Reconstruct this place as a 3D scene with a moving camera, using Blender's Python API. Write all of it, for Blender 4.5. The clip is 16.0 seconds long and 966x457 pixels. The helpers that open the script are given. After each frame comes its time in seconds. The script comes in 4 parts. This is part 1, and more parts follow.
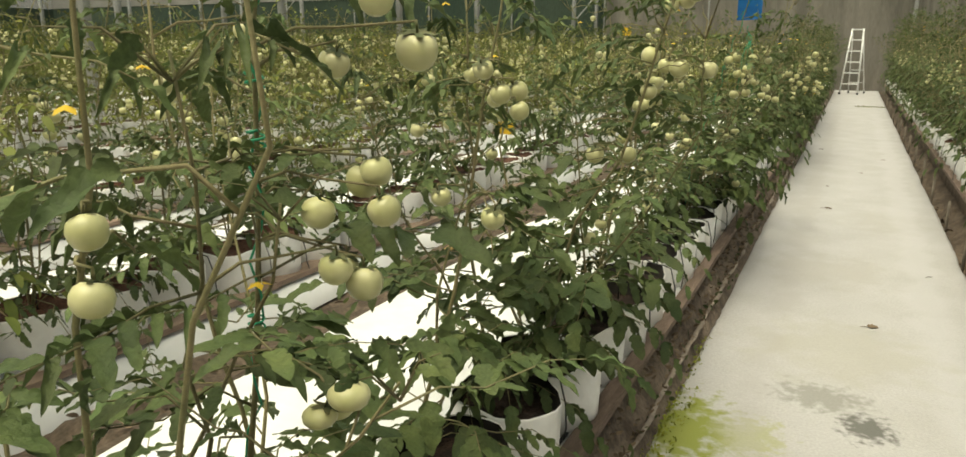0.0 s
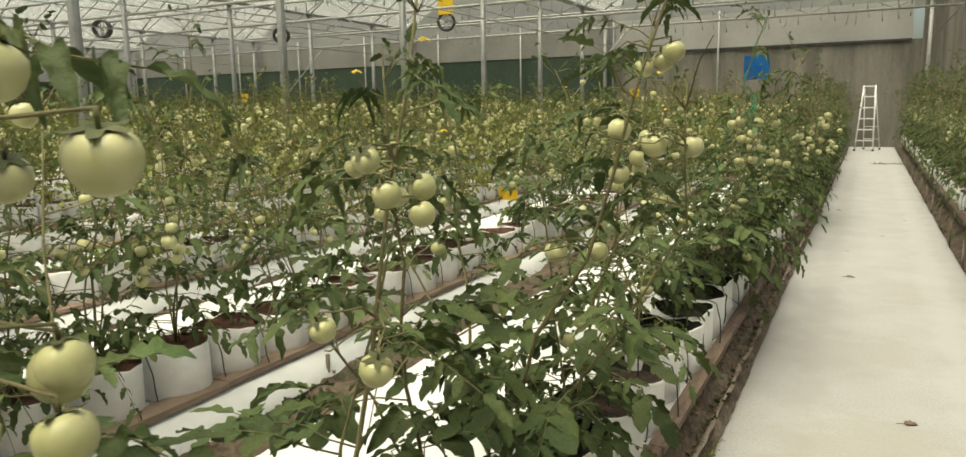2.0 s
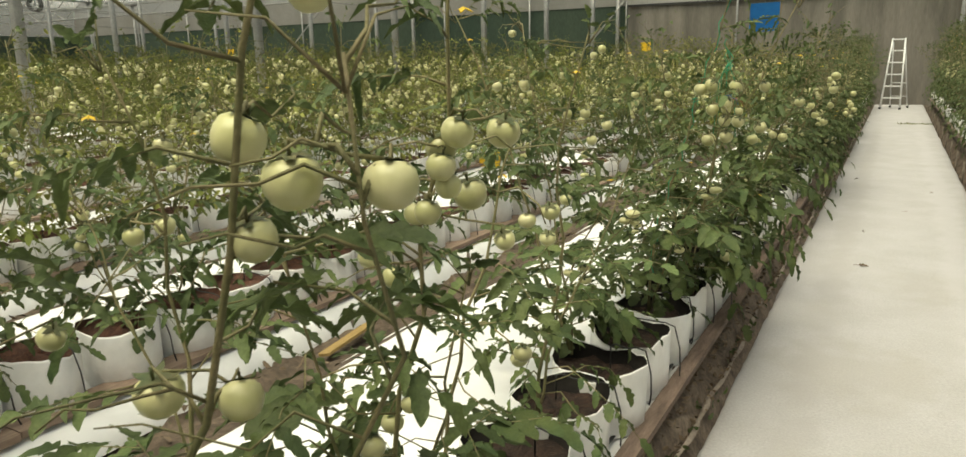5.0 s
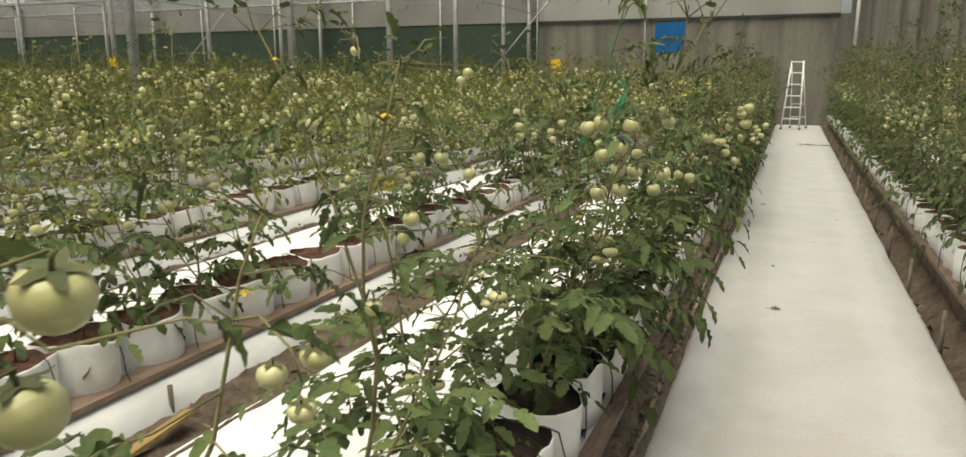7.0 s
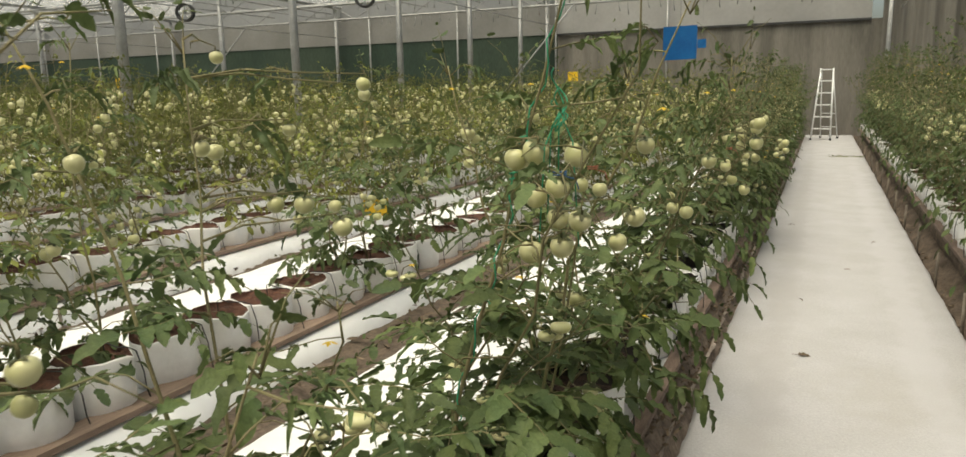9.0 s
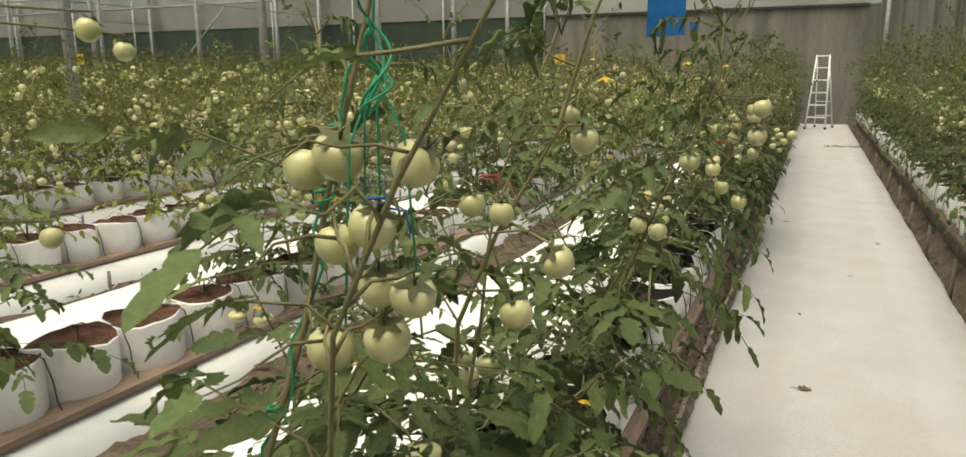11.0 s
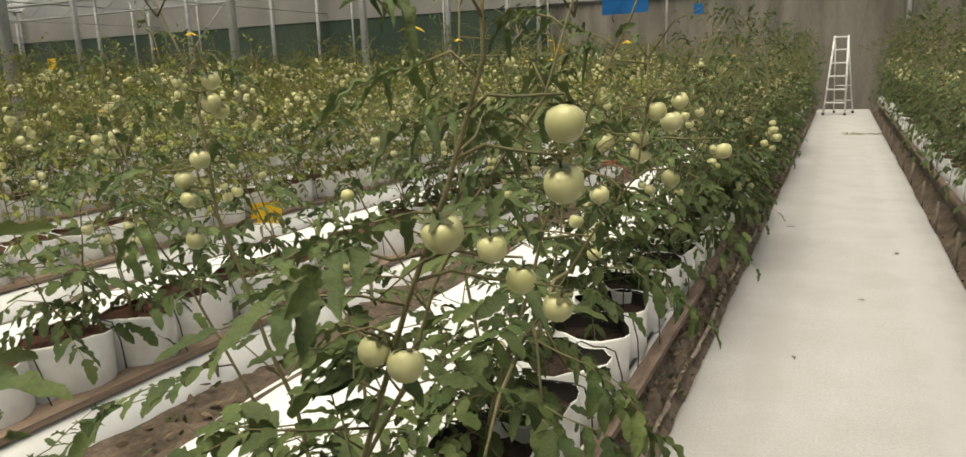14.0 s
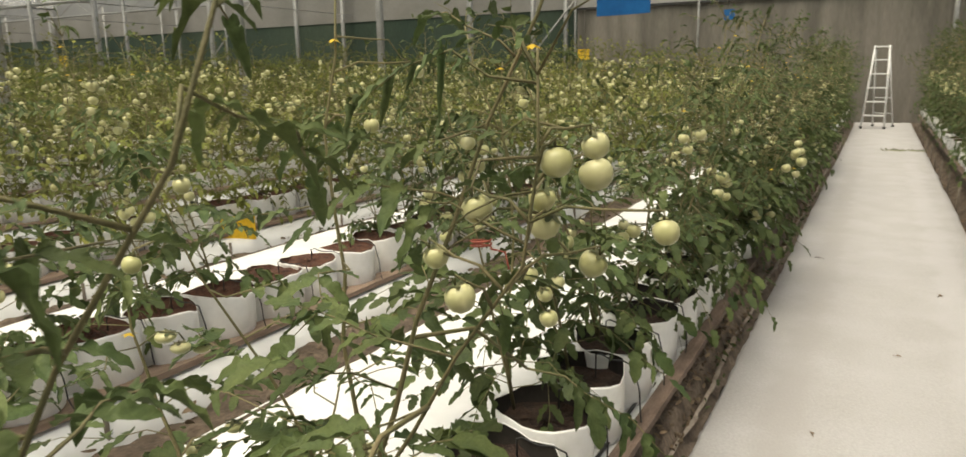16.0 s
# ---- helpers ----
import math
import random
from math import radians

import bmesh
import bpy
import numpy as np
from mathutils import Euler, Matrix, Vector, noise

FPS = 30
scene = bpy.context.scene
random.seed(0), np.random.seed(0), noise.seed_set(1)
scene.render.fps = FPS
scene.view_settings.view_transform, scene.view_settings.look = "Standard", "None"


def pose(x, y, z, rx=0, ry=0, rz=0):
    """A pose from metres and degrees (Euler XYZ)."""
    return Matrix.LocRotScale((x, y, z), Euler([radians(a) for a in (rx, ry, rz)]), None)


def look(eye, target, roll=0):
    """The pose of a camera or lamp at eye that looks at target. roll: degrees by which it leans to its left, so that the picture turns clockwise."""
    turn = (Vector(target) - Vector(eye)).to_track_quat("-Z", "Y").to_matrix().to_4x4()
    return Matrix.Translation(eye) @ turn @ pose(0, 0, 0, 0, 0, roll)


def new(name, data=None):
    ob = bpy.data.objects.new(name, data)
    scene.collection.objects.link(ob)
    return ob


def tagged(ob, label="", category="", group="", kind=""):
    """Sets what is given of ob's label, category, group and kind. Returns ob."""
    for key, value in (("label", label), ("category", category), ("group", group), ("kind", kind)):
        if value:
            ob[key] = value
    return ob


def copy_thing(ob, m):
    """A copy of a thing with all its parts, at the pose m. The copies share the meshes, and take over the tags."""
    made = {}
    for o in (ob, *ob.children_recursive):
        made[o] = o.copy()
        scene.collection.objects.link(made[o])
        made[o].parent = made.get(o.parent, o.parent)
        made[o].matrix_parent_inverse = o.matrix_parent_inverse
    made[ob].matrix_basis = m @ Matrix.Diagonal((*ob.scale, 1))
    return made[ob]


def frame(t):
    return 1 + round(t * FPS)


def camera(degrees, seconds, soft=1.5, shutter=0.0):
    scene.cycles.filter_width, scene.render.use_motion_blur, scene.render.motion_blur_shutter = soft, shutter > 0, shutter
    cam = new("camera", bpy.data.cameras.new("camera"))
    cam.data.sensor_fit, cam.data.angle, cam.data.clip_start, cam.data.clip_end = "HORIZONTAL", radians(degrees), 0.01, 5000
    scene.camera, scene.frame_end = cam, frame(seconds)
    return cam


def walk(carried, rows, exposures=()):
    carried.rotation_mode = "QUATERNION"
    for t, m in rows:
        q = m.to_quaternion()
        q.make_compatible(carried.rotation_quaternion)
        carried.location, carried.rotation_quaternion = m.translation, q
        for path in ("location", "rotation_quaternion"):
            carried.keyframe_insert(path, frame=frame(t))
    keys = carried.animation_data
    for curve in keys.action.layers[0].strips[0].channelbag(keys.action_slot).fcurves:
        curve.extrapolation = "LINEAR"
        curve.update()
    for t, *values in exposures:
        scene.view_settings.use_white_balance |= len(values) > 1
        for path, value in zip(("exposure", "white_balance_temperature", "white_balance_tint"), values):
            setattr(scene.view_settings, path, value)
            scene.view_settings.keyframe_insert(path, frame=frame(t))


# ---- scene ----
cam = camera(66.8, 16.0, shutter=0.2)
PATH = [
    (0, (0.098, -2.492, 1.496), (-0.763, -0.753, 1.012), 0.1),
    (0.5, (0.12, -2.421, 1.497), (-0.806, -0.73, 0.965), 0.1),
    (1, (0.061, -2.287, 1.505), (-0.816, -0.537, 1.092), 0.0),
    (1.5, (0.021, -2.164, 1.509), (-0.833, -0.399, 1.113), -2.0),
    (2, (0.075, -2.022, 1.52), (-0.84, -0.273, 1.198), -1.0),
    (2.5, (0.142, -1.887, 1.525), (-0.827, -0.175, 1.163), -0.5),
    (3, (0.085, -1.713, 1.517), (-0.816, 0.037, 1.166), -1.0),
    (3.5, (0.046, -1.546, 1.503), (-0.823, 0.213, 1.114), -2.4),
    (4, (0.111, -1.314, 1.509), (-0.863, 0.392, 1.131), -2.6),
    (4.2, (0.131, -1.235, 1.512), (-0.844, 0.464, 1.108), -1.5),
    (6.3, (0.085, -0.57, 1.557), (-0.829, 1.15, 1.103), -1.1),
    (6.5, (0.088, -0.5, 1.554), (-0.788, 1.239, 1.1), -0.9),
    (7, (0.018, -0.208, 1.573), (-0.735, 1.599, 1.168), 0.0),
    (7.5, (-0.032, 0.009, 1.561), (-0.726, 1.829, 1.107), -0.7),
    (8, (0.027, 0.24, 1.566), (-0.737, 2.053, 1.208), -1.5),
    (8.2, (0.072, 0.281, 1.568), (-0.718, 2.084, 1.214), -1.9),
    (10.3, (-0.031, 1.092, 1.531), (-0.897, 2.848, 1.119), -0.3),
    (10.5, (-0.009, 1.153, 1.525), (-0.887, 2.897, 1.093), -1.3),
    (11, (-0.042, 1.333, 1.519), (-0.843, 3.12, 1.111), -0.3),
    (11.5, (-0.085, 1.486, 1.518), (-0.845, 3.282, 1.076), -3.0),
    (12, (-0.008, 1.633, 1.517), (-0.888, 3.379, 1.096), -2.0),
    (12.5, (0.098, 1.827, 1.524), (-0.776, 3.581, 1.127), -1.0),
    (13, (0.08, 2.033, 1.512), (-0.771, 3.778, 1.034), -4.1),
    (13.5, (0.048, 2.237, 1.502), (-0.646, 4.061, 1.06), -3.2),
    (14, (0.103, 2.435, 1.499), (-0.752, 4.193, 1.075), -2.0),
    (14.5, (0.151, 2.625, 1.49), (-0.754, 4.351, 1.037), -1.4),
    (15, (0.105, 2.798, 1.491), (-0.718, 4.565, 1.046), -0.6),
    (15.5, (0.077, 2.939, 1.503), (-0.688, 4.733, 1.059), -2.8),
    (16, (0.112, 3.134, 1.511), (-0.815, 4.858, 1.099), -1.0),
]
walk(cam, [(t, look(eye, aim, lean)) for t, eye, aim, lean in PATH], [(0, 1.22, 7850, -5), (4, 1.22, 7800, -5), (8, 1.12, 7350, 1), (12, 1.15, 7550, 1), (14, 1.12, 7550, 2), (16, 1.14, 7550, 3)])


# ---- world, sun, exposure ----
SUN_EL, SUN_AZ = 72.0, 200.0
world = bpy.data.worlds.new("world")
scene.world = world
world.use_nodes = True
wn = world.node_tree
bg = wn.nodes["Background"]
sky = wn.nodes.new("ShaderNodeTexSky")
sky.sky_type = "NISHITA"
sky.sun_disc = False
sky.sun_elevation, sky.sun_rotation = radians(SUN_EL), radians(SUN_AZ)
sky.air_density, sky.dust_density, sky.ozone_density = 1.0, 6.0, 1.0
wn.links.new(sky.outputs[0], bg.inputs[0])
bg.inputs[1].default_value = 0.085
sun = new("sun", bpy.data.lights.new("sun", "SUN"))
sun.data.energy, sun.data.angle, sun.data.color = 3.25, radians(55), (1.0, 0.97, 0.92)
sun.matrix_world = look((0, 0, 20), (0.11 * 20, 0.31 * 20, 0))


# ---- materials ----
def material(name, colour, colour2=None, scale=6.0, rough=0.7, metal=0.0, bump=0.0, bump_scale=60.0, detail=6.0,
             translucent=0.0, transparent=0.0, vary=0.0, spec=0.4, grain=0.15, stretch=(1, 1, 1)):
    m = bpy.data.materials.new(name)
    m.use_nodes = True
    nt = m.node_tree
    nt.nodes.clear()
    N, K = nt.nodes.new, nt.links.new
    out, b = N("ShaderNodeOutputMaterial"), N("ShaderNodeBsdfPrincipled")
    b.inputs["Roughness"].default_value = rough
    b.inputs["Metallic"].default_value = metal
    b.inputs["Specular IOR Level"].default_value = spec
    geo, mapping = N("ShaderNodeNewGeometry"), N("ShaderNodeMapping")
    mapping.inputs["Scale"].default_value = stretch
    K(geo.outputs["Position"], mapping.inputs[0])
    big = N("ShaderNodeTexNoise")
    big.inputs["Scale"].default_value, big.inputs["Detail"].default_value = scale, detail
    K(mapping.outputs[0], big.inputs[0])
    ramp = N("ShaderNodeMapRange")
    ramp.inputs[1].default_value, ramp.inputs[2].default_value = 0.3, 0.7
    K(big.outputs[0], ramp.inputs[0])
    mix = N("ShaderNodeMix")
    mix.data_type = "RGBA"
    mix.inputs[6].default_value = (*colour, 1)
    mix.inputs[7].default_value = (*(colour2 or colour), 1)
    K(ramp.outputs[0], mix.inputs[0])
    fine = N("ShaderNodeTexNoise")
    fine.inputs["Scale"].default_value, fine.inputs["Detail"].default_value = bump_scale, 4
    K(mapping.outputs[0], fine.inputs[0])
    gr = N("ShaderNodeMapRange")
    gr.inputs[1].default_value, gr.inputs[2].default_value = 0.25, 0.75
    gr.inputs[3].default_value, gr.inputs[4].default_value = 1 - grain, 1 + grain
    K(fine.outputs[0], gr.inputs[0])
    hsv = N("ShaderNodeHueSaturation")
    K(mix.outputs[2], hsv.inputs["Color"])
    if vary:
        info = N("ShaderNodeObjectInfo")
        vr = N("ShaderNodeMapRange")
        vr.inputs[3].default_value, vr.inputs[4].default_value = 1 - vary, 1 + vary
        K(info.outputs["Random"], vr.inputs[0])
        isl = N("ShaderNodeMapRange")
        isl.inputs[3].default_value, isl.inputs[4].default_value = 1 - vary, 1 + vary
        K(geo.outputs["Random Per Island"], isl.inputs[0])
        m1, m2 = N("ShaderNodeMath"), N("ShaderNodeMath")
        m1.operation = m2.operation = "MULTIPLY"
        K(vr.outputs[0], m1.inputs[0]), K(isl.outputs[0], m1.inputs[1])
        K(m1.outputs[0], m2.inputs[0]), K(gr.outputs[0], m2.inputs[1])
        K(m2.outputs[0], hsv.inputs["Value"])
    else:
        K(gr.outputs[0], hsv.inputs["Value"])
    K(hsv.outputs[0], b.inputs["Base Color"])
    if bump:
        bp = N("ShaderNodeBump")
        bp.inputs["Strength"].default_value, bp.inputs["Distance"].default_value = bump, 0.01
        K(fine.outputs[0], bp.inputs["Height"])
        K(bp.outputs[0], b.inputs["Normal"])
    last = b.outputs[0]
    if translucent:
        tr, ms = N("ShaderNodeBsdfTranslucent"), N("ShaderNodeMixShader")
        K(hsv.outputs[0], tr.inputs[0])
        ms.inputs[0].default_value = translucent
        K(last, ms.inputs[1]), K(tr.outputs[0], ms.inputs[2])
        last = ms.outputs[0]
    if transparent:
        tp, ms = N("ShaderNodeBsdfTransparent"), N("ShaderNodeMixShader")
        ms.inputs[0].default_value = transparent
        K(last, ms.inputs[1]), K(tp.outputs[0], ms.inputs[2])
        last = ms.outputs[0]
    K(last, out.inputs[0])
    return m


def add_patches(m, patches):
    """Blends stains of their own colour into a material: (x, y, half width, half depth, colour, amount, noise scale)."""
    nt = m.node_tree
    N, K = nt.nodes.new, nt.links.new
    b = next(n for n in nt.nodes if n.type == "BSDF_PRINCIPLED")
    colour_out = b.inputs["Base Color"].links[0].from_socket
    geo = N("ShaderNodeNewGeometry")
    for x, y, a, d, colour, amount, scale in patches:
        mp = N("ShaderNodeMapping")
        mp.vector_type = "POINT"
        mp.inputs["Scale"].default_value = (1 / a, 1 / d, 0)
        mp.inputs["Location"].default_value = (-x / a, -y / d, 0)
        K(geo.outputs["Position"], mp.inputs[0])
        ln = N("ShaderNodeVectorMath")
        ln.operation = "LENGTH"
        K(mp.outputs[0], ln.inputs[0])
        noi = N("ShaderNodeTexNoise")
        noi.inputs["Scale"].default_value, noi.inputs["Detail"].default_value = scale, 8
        K(geo.outputs["Position"], noi.inputs[0])
        sub = N("ShaderNodeMath")
        sub.operation = "MULTIPLY_ADD"
        sub.inputs[1].default_value, sub.inputs[2].default_value = 2.4, -1.2
        K(noi.outputs[0], sub.inputs[0])
        addn = N("ShaderNodeMath")
        K(ln.outputs["Value"], addn.inputs[0]), K(sub.outputs[0], addn.inputs[1])
        r = N("ShaderNodeMapRange")
        r.inputs[1].default_value, r.inputs[2].default_value = 1.0, 0.45
        r.inputs[3].default_value, r.inputs[4].default_value = 0.0, amount
        K(addn.outputs[0], r.inputs[0])
        mix = N("ShaderNodeMix")
        mix.data_type = "RGBA"
        K(r.outputs[0], mix.inputs[0])
        K(colour_out, mix.inputs[6])
        mix.inputs[7].default_value = (*colour, 1)
        colour_out = mix.outputs[2]
    K(colour_out, b.inputs["Base Color"])
    return m


M_PATH = add_patches(
    material("path_concrete", (0.385, 0.374, 0.372), (0.435, 0.426, 0.435), 2.2, 0.85, bump=0.25, bump_scale=90, grain=0.11),
    [(-0.36, 0.26, 0.20, 0.36, (0.21, 0.235, 0.03), 0.92, 16), (-0.12, 0.32, 0.16, 0.20, (0.30, 0.31, 0.10), 0.55, 18),
     (0.12, 0.80, 0.22, 0.16, (0.17, 0.17, 0.14), 0.55, 20), (0.30, 0.58, 0.12, 0.14, (0.09, 0.09, 0.08), 0.85, 26),
     (0.05, 2.9, 0.5, 0.5, (0.34, 0.32, 0.29), 0.35, 5), (0.5, 4.6, 0.4, 0.5, (0.34, 0.32, 0.29), 0.3, 6),
     (0.6, 18.7, 0.42, 0.16, (0.22, 0.22, 0.07), 0.85, 7),
     (0.66, 7, 0.14, 16, (0.47, 0.462, 0.48), 0.5, 3), (-0.15, 9, 0.12, 12, (0.36, 0.345, 0.34), 0.5, 4), (0.2, 1.4, 0.5, 0.5, (0.35, 0.335, 0.28), 0.4, 6)])
M_SOIL = material("soil", (0.052, 0.038, 0.027), (0.140, 0.104, 0.077), 7, 0.95, bump=0.9, bump_scale=45, grain=0.4)
M_BANK = material("dry_soil", (0.075, 0.056, 0.043), (0.200, 0.155, 0.122), 9, 0.95, bump=0.9, bump_scale=50, grain=0.4)
M_LINING = material("black_lining", (0.014, 0.012, 0.012), (0.03, 0.026, 0.022), 9, 0.85, spec=0.15)
M_WET = material("wet_soil", (0.022, 0.015, 0.012), (0.06, 0.034, 0.024), 18, 0.9, bump=1.0, bump_scale=110, grain=0.5)
M_COCO = material("coco_soil", (0.055, 0.026, 0.018), (0.125, 0.055, 0.034), 22, 0.95, bump=1.0, bump_scale=120, grain=0.5)
M_SHEET = material("white_sheet", (0.78, 0.785, 0.79), (0.68, 0.68, 0.675), 3, 0.5, bump=0.25, bump_scale=14, grain=0.04)
M_BAG = material("bag_plastic", (0.88, 0.88, 0.88), (0.78, 0.765, 0.74), 5, 0.45, bump=0.35, bump_scale=25, grain=0.05, vary=0.05)
M_WOOD = material("plank_wood", (0.23, 0.16, 0.12), (0.33, 0.24, 0.185), 8, 0.8, bump=0.4, bump_scale=40, vary=0.15, grain=0.15, stretch=(6, 0.7, 6))
M_WOOD_WORN = material("worn_plank", (0.095, 0.067, 0.052), (0.185, 0.132, 0.106), 8, 0.85, bump=0.5, bump_scale=40, vary=0.2, grain=0.25, stretch=(6, 0.9, 6))
M_LINER = material("crusted_liner", (0.13, 0.10, 0.082), (0.34, 0.29, 0.25), 9, 0.7, bump=0.4, bump_scale=60, grain=0.2)
M_MOSS = material("moss", (0.13, 0.16, 0.02), (0.24, 0.24, 0.04), 25, 0.9, vary=0.3)
M_SCRAP = material("yellow_board", (0.26, 0.17, 0.06), (0.36, 0.25, 0.10), 10, 0.8, bump=0.3, bump_scale=40, stretch=(6, 0.8, 6))
M_STAKE = material("stake_wood", (0.12, 0.10, 0.08), (0.2, 0.17, 0.14), 12, 0.85, vary=0.2)
M_TUBE = material("black_tube", (0.025, 0.025, 0.027), (0.04, 0.04, 0.04), 20, 0.5)
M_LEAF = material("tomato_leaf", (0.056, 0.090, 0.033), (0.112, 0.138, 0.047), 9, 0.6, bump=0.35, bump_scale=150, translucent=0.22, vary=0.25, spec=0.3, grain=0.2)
# olive leaf of the further rows, its colour also lightened for haze
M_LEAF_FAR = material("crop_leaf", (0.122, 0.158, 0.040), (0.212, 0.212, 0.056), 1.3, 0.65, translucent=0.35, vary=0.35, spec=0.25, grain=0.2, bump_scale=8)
M_STEM = material("tomato_stem", (0.125, 0.125, 0.052), (0.22, 0.18, 0.095), 14, 0.7, bump=0.3, bump_scale=200, vary=0.2)
M_FRUIT = material("green_tomato", (0.45, 0.445, 0.20), (0.60, 0.57, 0.33), 22, 0.32, vary=0.1, spec=0.5, grain=0.04)
M_CALYX = material("calyx", (0.045, 0.07, 0.025), (0.10, 0.09, 0.04), 30, 0.7, vary=0.2)
M_FLOWER = material("yellow_flower", (0.65, 0.42, 0.03), (0.75, 0.52, 0.06), 30, 0.6, translucent=0.3)
M_TWINE = material("green_twine", (0.02, 0.22, 0.11), (0.03, 0.30, 0.16), 40, 0.6)
M_RED = material("red_twine", (0.30, 0.07, 0.05), (0.36, 0.10, 0.07), 40, 0.6)
M_BLUETIE = material("blue_twine", (0.01, 0.07, 0.20), (0.02, 0.10, 0.25), 30, 0.6)
M_BLUE = material("blue_card", (0.003, 0.085, 0.27), (0.006, 0.115, 0.33), 12, 0.4, grain=0.08)
M_YELLOW = material("yellow_card", (0.70, 0.42, 0.02), (0.75, 0.5, 0.04), 12, 0.45)
M_ALU = material("aluminium", (0.78, 0.78, 0.78), (0.84, 0.84, 0.84), 20, 0.35, metal=0.1, grain=0.05)
M_STEEL = material("galvanised_steel", (0.24, 0.24, 0.235), (0.33, 0.33, 0.32), 6, 0.5, metal=0.4, vary=0.08)
M_GREY = material("rendered_wall", (0.105, 0.099, 0.084), (0.225, 0.207, 0.18), 1.0, 0.9, bump=0.2, bump_scale=12, grain=0.15, stretch=(2.2, 2.2, 0.35))
M_NET = material("shade_net", (0.022, 0.042, 0.030), (0.045, 0.065, 0.045), 0.6, 0.9, grain=0.25, bump_scale=25, stretch=(1, 1, 0.3))
M_BAND = material("grey_film", (0.22, 0.215, 0.20), (0.29, 0.28, 0.265), 0.7, 0.6, grain=0.06, bump_scale=9, translucent=0.2)
M_WHITEBAND = material("white_film", (0.44, 0.43, 0.41), (0.54, 0.53, 0.51), 0.7, 0.5, grain=0.05, bump_scale=9, translucent=0.4)
M_FILM = material("roof_film", (0.27, 0.275, 0.28), (0.34, 0.345, 0.345), 0.5, 0.4, translucent=0.7, transparent=0.52, grain=0.03)
M_GABLE = material("gable_film", (0.29, 0.295, 0.30), (0.37, 0.37, 0.37), 0.6, 0.5, translucent=0.25, grain=0.05, bump_scale=9)
M_CURTAIN = material("grey_curtain", (0.13, 0.12, 0.105), (0.22, 0.205, 0.18), 1.2, 0.8, grain=0.12, bump_scale=12, stretch=(2, 2, 0.15), translucent=0.15)
M_DARK = material("dark_metal", (0.03, 0.03, 0.03), (0.06, 0.06, 0.06), 10, 0.5)
M_DRY = material("dry_leaf", (0.085, 0.058, 0.036), (0.19, 0.14, 0.095), 14, 0.9, vary=0.3)


# ---- mesh helpers ----
def mesh_from(name, verts, tris, mats, index=None, smooth=True):
    me = bpy.data.meshes.new(name)
    v, f = np.asarray(verts, "f4").reshape(-1, 3), np.asarray(tris, "i4").reshape(-1, 3)
    me.vertices.add(len(v)), me.loops.add(f.size), me.polygons.add(len(f))
    me.vertices.foreach_set("co", v.ravel())
    me.loops.foreach_set("vertex_index", f.ravel())
    me.polygons.foreach_set("loop_start", np.arange(0, f.size, 3, dtype="i4"))
    me.polygons.foreach_set("use_smooth", np.full(len(f), smooth))
    for m in mats if isinstance(mats, (list, tuple)) else [mats]:
        me.materials.append(m)
    if index is not None:
        me.polygons.foreach_set("material_index", np.asarray(index, "i4"))
    me.update(calc_edges=True)
    return me


class Soup:
    """Collects triangles."""

    def __init__(self):
        self.v, self.f, self.n = [], [], 0

    def add(self, v, f):
        v, f = np.asarray(v, float).reshape(-1, 3), np.asarray(f, int).reshape(-1, 3)
        self.v.append(v), self.f.append(f + self.n)
        self.n += len(v)

    def arrays(self):
        if not self.v:
            return np.zeros((0, 3)), np.zeros((0, 3), int)
        return np.concatenate(self.v), np.concatenate(self.f)

    def mesh(self, name, mats, smooth=True):
        v, f = self.arrays()
        return mesh_from(name, v, f, mats, smooth=smooth)


def tube(soup, pts, radii, sides=6):
    """A tapered tube along points, closed at its ends."""
    p = np.asarray(pts, float)
    r = np.broadcast_to(np.asarray(radii, float), (len(p),))
    d = np.gradient(p, axis=0)
    d /= np.linalg.norm(d, axis=1)[:, None] + 1e-9
    ref = np.where(np.abs(d[:, 2:3]) > 0.9, [[1.0, 0, 0]], [[0, 0, 1.0]])
    a = np.cross(d, ref)
    a /= np.linalg.norm(a, axis=1)[:, None] + 1e-9
    for i in range(1, len(p)):
        w = a[i - 1] - d[i] * (a[i - 1] @ d[i])
        a[i] = w / (np.linalg.norm(w) + 1e-9)
    b = np.cross(d, a)
    ang = np.arange(sides) * 2 * np.pi / sides
    ring = p[:, None] + r[:, None, None] * (np.cos(ang)[None, :, None] * a[:, None] + np.sin(ang)[None, :, None] * b[:, None])
    f = []
    for i in range(len(p) - 1):
        for j in range(sides):
            q, s = i * sides + j, i * sides + (j + 1) % sides
            f += [(q, s, s + sides), (q, s + sides, q + sides)]
    top = (len(p) - 1) * sides
    for j in range(1, sides - 1):
        f += [(0, j + 1, j), (top, top + j, top + j + 1)]
    soup.add(ring.reshape(-1, 3), f)


